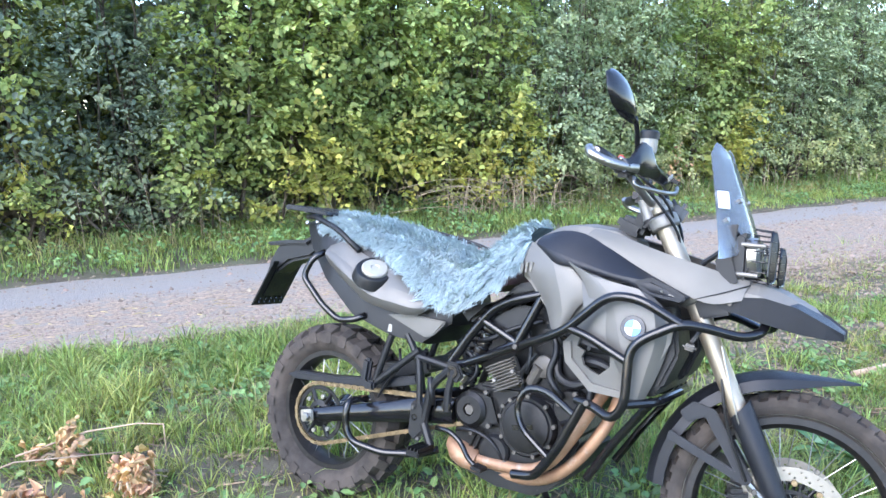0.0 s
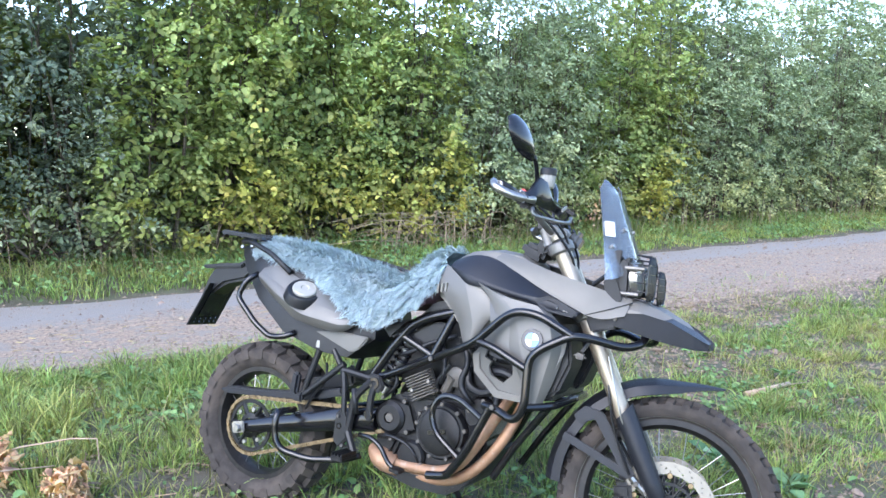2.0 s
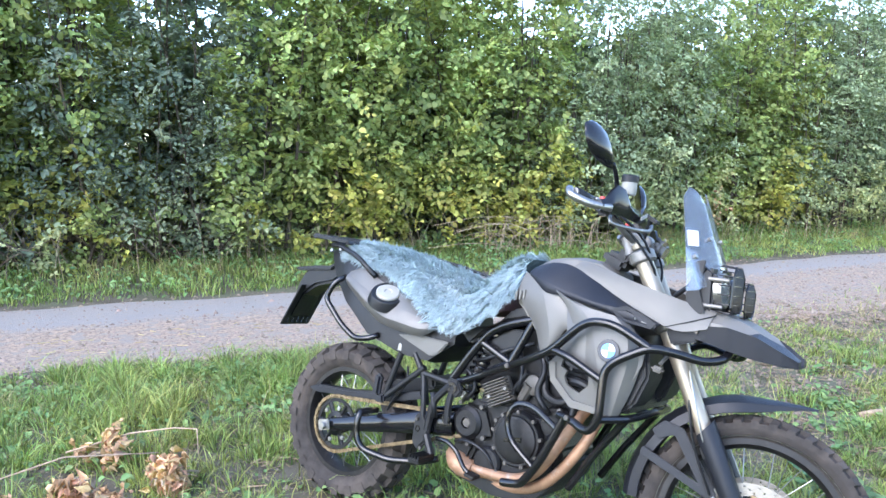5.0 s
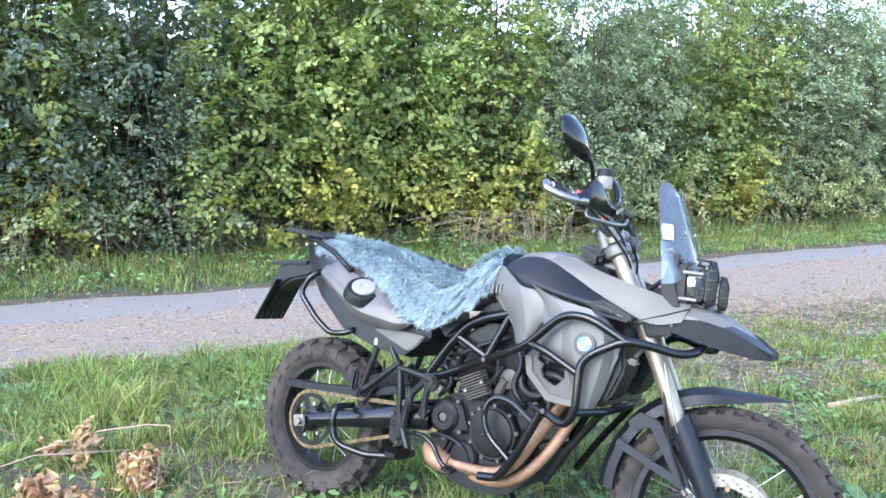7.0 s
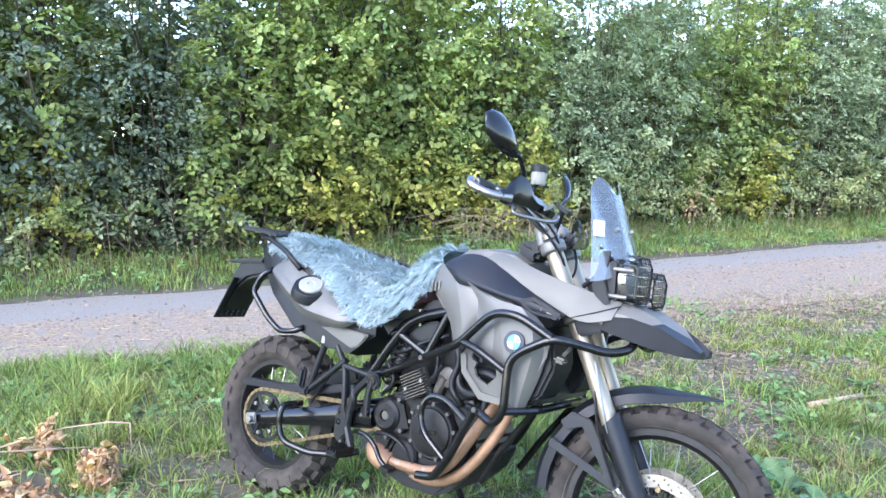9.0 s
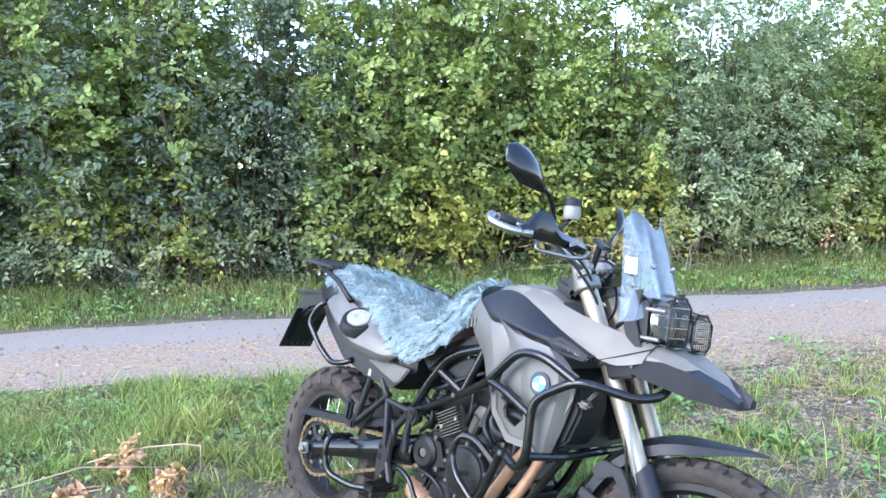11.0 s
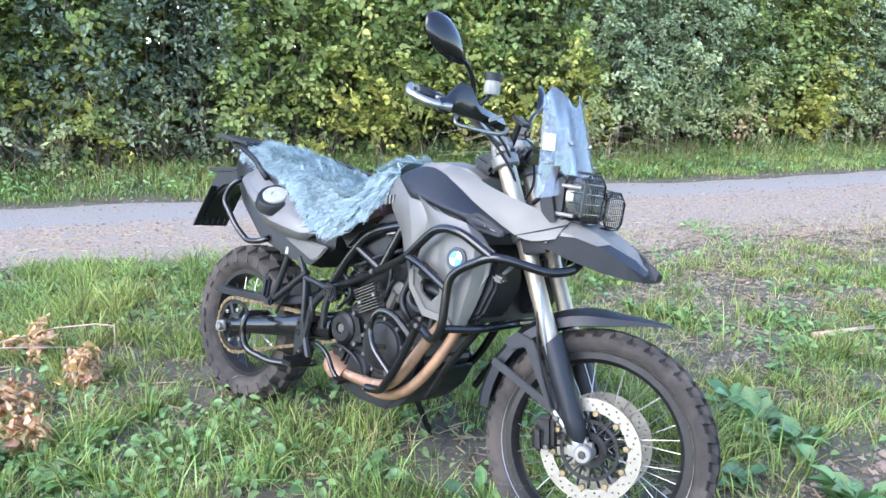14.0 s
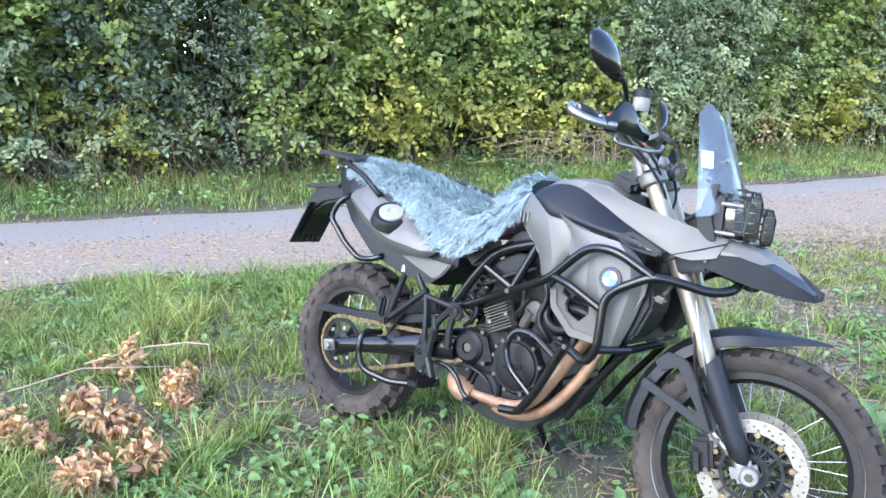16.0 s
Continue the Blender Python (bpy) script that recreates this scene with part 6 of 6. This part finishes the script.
for s in (-1, 1):
    m = None if s < 0 else SIDE
    tp = part("tail_panel", facets([[(-0.012, -0.125, 0.962), (0.04, -0.14, 0.978), (0.10, -0.155, 0.958), (0.17, -0.162, 0.93), (0.30, -0.168, 0.888), (0.40, -0.168, 0.848), (0.478, -0.165, 0.815)],
                                    [(-0.014, -0.155, 0.938), (0.07, -0.185, 0.912), (0.16, -0.2, 0.876), (0.246, -0.208, 0.848), (0.349, -0.205, 0.833), (0.43, -0.192, 0.812), (0.479, -0.172, 0.809)],
                                    [(-0.016, -0.17, 0.918), (0.08, -0.204, 0.878), (0.16, -0.219, 0.84), (0.246, -0.228, 0.803), (0.349, -0.222, 0.788), (0.43, -0.206, 0.78), (0.48, -0.176, 0.803)],
                                    [(-0.008, -0.156, 0.888), (0.085, -0.182, 0.838), (0.15, -0.192, 0.804), (0.215, -0.2, 0.773), (0.335, -0.2, 0.754), (0.42, -0.19, 0.754), (0.478, -0.17, 0.79)]], 0.008, bulge=0.003), SILVER2, bike, "silver tail side panel", m=m)
    part("tail_fin", prism([(0.285, 0.738), (0.40, 0.752), (0.527, 0.746), (0.485, 0.695), (0.45, 0.682)], -0.168, -0.150, 0.005), SILVER2, tp, m=m)
    part("grab_rail", tube([(-0.175, -0.10, 1.045), (-0.12, -0.125, 1.05), (0.02, -0.15, 1.01), (0.14, -0.17, 0.945)], 0.011, 8, 0.04), PLASTIC, tail, "black grab rail", m=m)
    part("luggage_hoop", tube([(-0.03, -0.15, 0.925), (-0.06, -0.185, 0.895), (-0.088, -0.195, 0.825), (0.013, -0.195, 0.735), (0.092, -0.193, 0.69), (0.16, -0.185, 0.70), (0.19, -0.16, 0.72)], 0.0115, 10, 0.025), GLOSS, bike, "black tubular pannier hoop", m=m)
    for x, z in ((-0.15, 1.022), (-0.10, 1.03)):
        part("rail_screw", disc_at((x, -0.128, z), 0.008, 0.012, (0, 1, -0.3), 10), ALU, tail, m=m)
ca = Vector((0.35, -0.45, 0.82)).normalized()
cc = Vector((0.234, -0.191, 0.884))
cap = part("fuel_cap_ring", lathe([(0.0, -0.03), (0.078, -0.03), (0.068, 0.002), (0.064, 0.007), (0.049, 0.006), (0.049, 0.001), (0, 0.001)], cc, 32, ca), PLASTIC, bike, "black surround of the fuel filler")
part("fuel_cap", lathe([(0.0, 0.002), (0.047, 0.002), (0.047, 0.012), (0.042, 0.016), (0.016, 0.016), (0.013, 0.013), (0.0, 0.013)], cc, 32, ca), CUP, cap, "pale satin fuel filler cap")
part("rack", [prism([(-0.262, 1.076), (-0.245, 1.086), (-0.05, 1.07), (-0.04, 1.058), (-0.24, 1.068)], y - 0.012, y + 0.012, 0.003) for y in (-0.135, -0.09, -0.03, 0.03, 0.09, 0.135)]
     + [tube([(-0.25, -0.14, 1.072), (-0.25, 0.14, 1.072)], 0.009, 8, 0), tube([(-0.06, -0.14, 1.062), (-0.06, 0.14, 1.062)], 0.008, 8, 0), tube([(-0.15, -0.14, 1.066), (-0.15, 0.14, 1.066)], 0.008, 8, 0)]
     + [tube([(-0.12, y, 1.065), (-0.11, y, 1.03)], 0.009, 6, 0) for y in (-0.1, 0.1)], PLASTIC, bike, "black slotted luggage rack")
hold = part("plate_holder", [prism([(-0.17, 0.985), (-0.13, 0.93), (-0.19, 0.885), (-0.30, 0.855), (-0.40, 0.78), (-0.425, 0.79), (-0.40, 0.87), (-0.36, 0.925), (-0.25, 0.945)], -0.055, 0.055, 0.012),
                             prism([(-0.42, 0.925), (-0.30, 0.945), (-0.19, 0.955), (-0.2, 0.935), (-0.30, 0.925), (-0.41, 0.912)], -0.07, 0.07, 0.006)], PLASTIC, bike, "black plastic plate carrier and tail lamp hood")
part("number_plate", box((-0.405, 0.003, 0.757), (0.007, 0.182, 0.215), (0, 27, 3), 0.002), PLASTIC, hold, "plain dark back of the number plate")
part("plate_frame", [box((-0.395, 0.003, 0.76), (0.006, 0.12, 0.13), (0, 27, 3), 0.002), tube([(-0.34, -0.04, 0.86), (-0.385, -0.045, 0.80), (-0.405, 0.0, 0.75), (-0.385, 0.045, 0.80), (-0.34, 0.04, 0.86)], 0.008, 8, 0.03)], GLOSS, hold)
for y in (-0.06, -0.03, 0.0, 0.03, 0.06):
    for z in (0.675, 0.69):
        part("rivet", disc_at((-0.405 - 0.51 * (0.757 - z) + 0.006, y, z), 0.004, 0.006, (1, 0, 0.5), 6), GLOSS, hold)
for s in (-1, 1):
    part("rear_indicator", [tube([(-0.23, s * 0.05, 0.93), (-0.24, s * 0.13, 0.935)], 0.009, 8, 0), box((-0.25, s * 0.16, 0.935), (0.05, 0.06, 0.026), (0, 0, 0), 0.01)], PLASTIC, hold) if s > 0 else None
# seat under the fleece
SEAT_X = [-0.07, 0.03, 0.19, 0.34, 0.464, 0.56, 0.65, 0.72, 0.79]
SEAT_TOP = [1.035, 1.037, 1.018, 0.995, 0.962, 0.940, 0.950, 0.985, 1.03]
HIDE_TOP = [1.035, 1.037, 1.018, 0.995, 0.965, 0.940, 0.975, 1.05, 1.085]
SEAT_LOW = [1.02, 0.99, 0.93, 0.87, 0.81, 0.80, 0.84, 0.90, 0.99]
part("seat", loft([both([(x, 0.0, t), (x, 0.08, t - 0.004), (x, 0.118, t - 0.025), (x, 0.13, t - 0.06), (x, 0.12, t - 0.09)]) for x, t in zip(SEAT_X[:8], SEAT_TOP[:8])]), SEATVINYL, bike, "dark maroon two-part vinyl seat")

edge = part("seat_edge", tube([(0.18, 0.105, 1.022), (0.34, 0.118, 1.004), (0.47, 0.118, 0.982), (0.585, 0.112, 0.955)], 0.024, 10, 0.05), SEATVINYL, bike, "maroon raised edge of the passenger seat")
part("seat_piping", tube([(0.18, 0.09, 1.046), (0.34, 0.10, 1.028), (0.47, 0.10, 1.006), (0.59, 0.098, 0.975)], 0.007, 8, 0.05), PLASTIC, edge, "black piping")
part("seat_lock", disc_at((0.597, 0.11, 0.955), 0.023, 0.03, (1, -0.3, 0.2), 14), PLASTIC, edge)

# ---- the fleece over the seat: a thing of its own ----
fleece = new("seat_fleece")
fleece.matrix_world = bike.matrix_world.copy()
tagged(fleece, "pale blue long-haired fleece laid over the motorcycle seat", "fleece")


def fleece_at(u, w):
    """A point of the hide: u from tail to tank, w from the far edge over the top down to the near hem."""
    x = -0.07 + 0.845 * u
    top = np.interp(x, SEAT_X, HIDE_TOP) + 0.012
    low = np.interp(x, SEAT_X, [1.01, 1.006, 0.972, 0.905, 0.815, 0.795, 0.845, 0.905, 0.99])
    ks = np.array([0, 0.2, 0.45, 0.62, 0.8, 1.0])
    ys = np.array([0.075, 0.03, -0.07, -0.125, -0.158, -0.178])
    y = np.interp(w, ks, ys) * np.interp(x, [-0.07, 0.1, 0.25, 0.42, 0.7, 0.79], [0.62, 0.72, 0.78, 1.0, 1.0, 0.78])
    z = top + (low - top) * np.interp(w, ks, [0.06, 0.0, 0.0, 0.16, 0.52, 1.0])
    return np.stack([x, y, z], -1)


UU, WW = np.meshgrid(np.linspace(0, 1, 36), np.linspace(0, 1, 16), indexing="ij")
hide = fleece_at(UU, WW)
bm = loft([[tuple(p) for p in ring] for ring in hide], closed=False)
bmesh.ops.solidify(bm, geom=bm.faces[:], thickness=-0.006)
part("hide", bm, FURBASE, fleece)
tufts, per = 2700, 17
cu_f, cw_f = rng.random(tufts), rng.random(tufts) ** 0.9
e = 1e-3
du_ = unit(fleece_at(np.clip(cu_f + e, 0, 1), cw_f) - fleece_at(np.clip(cu_f - e, 0, 1), cw_f))
dw_ = unit(fleece_at(cu_f, np.clip(cw_f + e, 0, 1)) - fleece_at(cu_f, np.clip(cw_f - e, 0, 1)))
nrm = unit(np.cross(dw_, du_))
nrm *= np.sign((nrm * np.array([0, -0.6, 0.8])).sum(1, keepdims=True))
swirl = np.stack([patch(cu_f, cw_f, 6.0, s) for s in (1.0, 2.0, 3.0)], -1)
lay_dir = nrm * 0.62 + dw_ * 0.75 - du_ * 0.12 + swirl * 0.6 + rng.normal(0, 0.2, (tufts, 3))
length = rng.uniform(0.024, 0.05, (tufts, 1))
root0 = fleece_at(cu_f, cw_f)
tip0 = root0 + unit(lay_dir) * length + np.array([0, 0, -0.004])
k = tufts * per
p0 = np.repeat(root0, per, 0) + np.repeat(du_, per, 0) * rng.normal(0, 0.011, (k, 1)) + np.repeat(dw_, per, 0) * rng.normal(0, 0.011, (k, 1))
tip = np.repeat(tip0, per, 0) + rng.normal(0, 0.0055, (k, 3))
mid = p0 * 0.5 + tip * 0.5 + np.repeat(nrm, per, 0) * rng.uniform(0.002, 0.011, (k, 1))
side = unit(np.cross(tip - p0, np.repeat(nrm, per, 0) + rng.normal(0, 0.3, (k, 3)))) * 0.0013
mass_mesh("wool", np.stack([p0 - side, p0 + side, mid + side * 0.85, mid - side * 0.85, tip], 1), [(0, 1, 2, 3), (3, 2, 4)], FURMAT, fleece)


# ---- small things on the verge ----
def rosette(name, x, y, n, size, mat, label, category, upright=0.5, ratio=0.5):
    """A broad-leaved weed: leaves rising from one root."""
    root = new(name)
    u, v = to_uv(x, y)
    root.location = (x, y, float(ground_z(u, v)))
    a = rng.uniform(0, 6.283, n)
    up = rng.uniform(0.15, 1.0, n) * upright
    d = np.stack([np.cos(a), np.sin(a), up], -1)
    base = np.stack([np.cos(a), np.sin(a), np.zeros(n)], -1) * rng.uniform(0.0, 0.05, (n, 1)) + np.array([0, 0, 1]) * rng.uniform(0, size * 0.5, (n, 1))
    nrm = np.array([0, 0, 1.0]) - d * 0.35 + rng.normal(0, 0.25, (n, 3))
    mass_mesh("leaf_rosette", leaves(base, nrm, d, size * 0.8 * rng.uniform(0.5, 1.2, n), ratio, 0.1, 0.2), LEAF_PATTERN, mat, root)
    stems = [([(0, 0, -0.01), tuple(b + np.array([0, 0, 0.005]))], 0.003, 0.0015) for b in base[::2]]
    tubes("stalk", stems, mat, 4, root)
    return tagged(root, label, category, "weeds on the verge")


for x, y, n, s in [(1.65, 2.80, 34, 0.15), (1.75, 2.68, 22, 0.14), (1.58, 2.98, 24, 0.13), (1.82, 2.28, 26, 0.16), (2.02, 2.2, 24, 0.17), (1.5, 2.4, 14, 0.12),
                   (0.60, 2.10, 12, 0.11), (0.22, 2.2, 10, 0.1), (0.75, 2.0, 12, 0.11), (0.2, 1.9, 12, 0.1)]:
    rosette("dock_plant", x, y, n, s, DOCK, "broad-leaved green dock growing in the verge", "weed", 0.55, 0.6)
for x, y, n, s in [(1.49, 4.25, 30, 0.1), (1.62, 4.12, 24, 0.1), (1.3, 4.35, 18, 0.09), (2.3, 4.9, 18, 0.09), (1.9, 3.5, 16, 0.08), (2.7, 4.4, 20, 0.1), (1.1, 4.75, 16, 0.08)]:
    rosette("plantain", x, y, n, s, WEED, "low green plantain in trodden gravel", "weed", 0.3, 0.55)
for x, y, n, s in [(-1.75, 4.5, 46, 0.085), (-1.55, 4.65, 40, 0.08), (-1.35, 4.45, 40, 0.08), (-1.95, 4.35, 36, 0.08), (-0.95, 4.6, 34, 0.08), (-1.15, 4.3, 30, 0.075), (-2.4, 4.3, 30, 0.08), (-0.88, 2.21, 18, 0.08), (-0.80, 1.98, 34, 0.07), (-0.55, 1.9, 30, 0.065), (-0.2, 1.85, 30, 0.06), (-1.0, 1.85, 26, 0.075)]:
    rosette("nettle_clump", x, y, n, s, WEED, "fresh green leafy weed among the grass", "weed", 1.1, 0.62)


def dead_branch(x, y, r, n, label):
    """A cut twig with shrivelled brown leaves, lying in the grass."""
    own = np.random.default_rng(int(1000 * abs(x) + 10 * abs(y)))
    root = new("dead_branch")
    u, v = to_uv(x, y)
    root.location = (x, y, float(ground_z(u, v)))
    k = n * 6
    hub = own.normal(0, 1, (9, 3)) * (r * 0.95, r * 0.8, 0.03) + (0, 0, 0.07)
    hub[:, :2] -= hub[:, :2].mean(0)
    at = hub[own.integers(0, 9, k)] + own.normal(0, 0.02, (k, 3)) * (1, 1, 1.3)
    at[:, 2] = np.abs(at[:, 2])
    nrm = own.normal(0, 1, (k, 3)) + np.array([0, -0.3, 0.6])
    tip = own.normal(0, 1, (k, 3)) + np.array([0, 0, -0.5])
    mass_mesh("withered_leaves", leaves(at, nrm, tip, own.uniform(0.016, 0.046, k), 0.7, 0.8, 0.8), LEAF_PATTERN, DEADLEAF, root)
    paths = []
    for i in range(12):
        a = own.uniform(0, 6.28)
        pts = [(r * 1.9 * t * math.cos(a + 0.4 * t), r * 1.6 * t * math.sin(a + 0.4 * t), 0.03 + 0.12 * t * (1.3 - t)) for t in np.linspace(-0.5, 1, 6)]
        paths.append((pts, 0.005, 0.002))
    tubes("twig", paths, TWIG, 5, root)
    return tagged(root, label, "dead branch", "cut dead branches")


dead_branch(-1.22, 2.76, 0.07, 85, "withered orange-brown leaves on a cut branch")
dead_branch(-1.38, 2.46, 0.075, 80, "withered tan leaves on a cut branch")
dead_branch(-1.70, 2.30, 0.12, 120, "heap of withered brown leaves on cut branches")
dead_branch(-1.20, 2.03, 0.075, 70, "heap of withered brown leaves on cut branches")
dead_branch(-1.07, 2.17, 0.045, 22, "few withered leaves on a cut twig")
dead_branch(-1.58, 2.96, 0.05, 22, "few withered leaves on a cut twig")

for pts in ([(-1.75, 2.9, 0.1), (-1.5, 3.0, 0.16), (-1.28, 2.98, 0.2), (-1.15, 2.92, 0.22), (-1.13, 2.88, 0.12)], [(-2.0, 2.6, 0.05), (-1.7, 2.8, 0.12), (-1.3, 2.86, 0.13)], [(2.28, 4.02, 0.0), (2.5, 4.12, 0.015), (2.72, 4.2, 0.01)]):
    tagged(tubes("bare_twig", [([Vector(p) for p in pts], 0.0045, 0.0025)], TWIG, 6), "bare pale dry twig lying over the grass", "twig")
tagged(tubes("driftwood_stick", [([Vector(p) for p in ((2.22, 4.0, 0.0), (2.42, 4.08, 0.012), (2.6, 4.2, 0.005))], 0.022, 0.012)], TWIG, 8), "pale weathered stick lying on the verge", "stick")
# dry canes arching at the hedge's foot
paths = []
for i in range(70):
    u, v = rng.normal(6.1, 0.5), rng.uniform(8.95, 9.3)
    x, y = from_uv(u, v)
    z = float(ground_z(u, v))
    h, b = rng.uniform(0.15, 0.6), rng.normal(0, 0.7)
    paths.append(([(x + b * t * t * CU, y + b * t * t * SU - 0.1 * t, z - 0.02 + h * math.sin(t * 2.2) / 0.95) for t in np.linspace(0, 1, 6)], 0.006, 0.003))
for i in range(330):
    u, v = rng.uniform(-7, 22), rng.uniform(9.0, 9.6)
    x, y = from_uv(u, v)
    z = float(ground_z(u, v))
    h, b = rng.uniform(0.25, 0.8), rng.normal(0, 0.16)
    paths.append(([(x + b * t * t * CU, y + b * t * t * SU - 0.06 * t, z - 0.02 + h * t) for t in np.linspace(0, 1, 4)], 0.0045, 0.002))
tagged(tubes("dry_canes", paths, TWIG, 4), "dry straw-coloured canes along the foot of the hedge", "canes", kind="stuff")
# withered spray hanging in the hedge
root = new("withered_spray")
root.location = (3.82, 12.75, 0.66)
k = 45
mass_mesh("withered_leaves", leaves(rng.normal(0, 0.14, (k, 3)) * (1, 0.3, 1.4), rng.normal(0, 1, (k, 3)) + (0, -1, 0.4), rng.normal(0, 1, (k, 3)) + (0, 0, -0.7), rng.uniform(0.06, 0.1, k), 0.6, 0.3), LEAF_PATTERN, DEADLEAF, root)
tagged(root, "withered orange leaves caught in the hedge", "dead branch")
# pale broken straw on the track
su, sv = scatter(260, -3, 6, 5.2, 6.6)
g = lay(su, sv) + np.array([0, 0, 0.02])
a = rng.normal(0.5, 0.6, 260)
d = np.stack([np.cos(a), np.sin(a), np.zeros(260)], -1) * rng.uniform(0.015, 0.06, (260, 1))
s = np.stack([-np.sin(a), np.cos(a), np.zeros(260)], -1) * 0.0018
tagged(mass_mesh("straw_litter", np.stack([g - d - s, g + d - s, g + d + s + (0, 0, 0.004), g - d + s + (0, 0, 0.004)], 1), [(0, 1, 2, 3)], GRASS_DRY), "bits of pale straw lying on the track", "straw", kind="stuff")
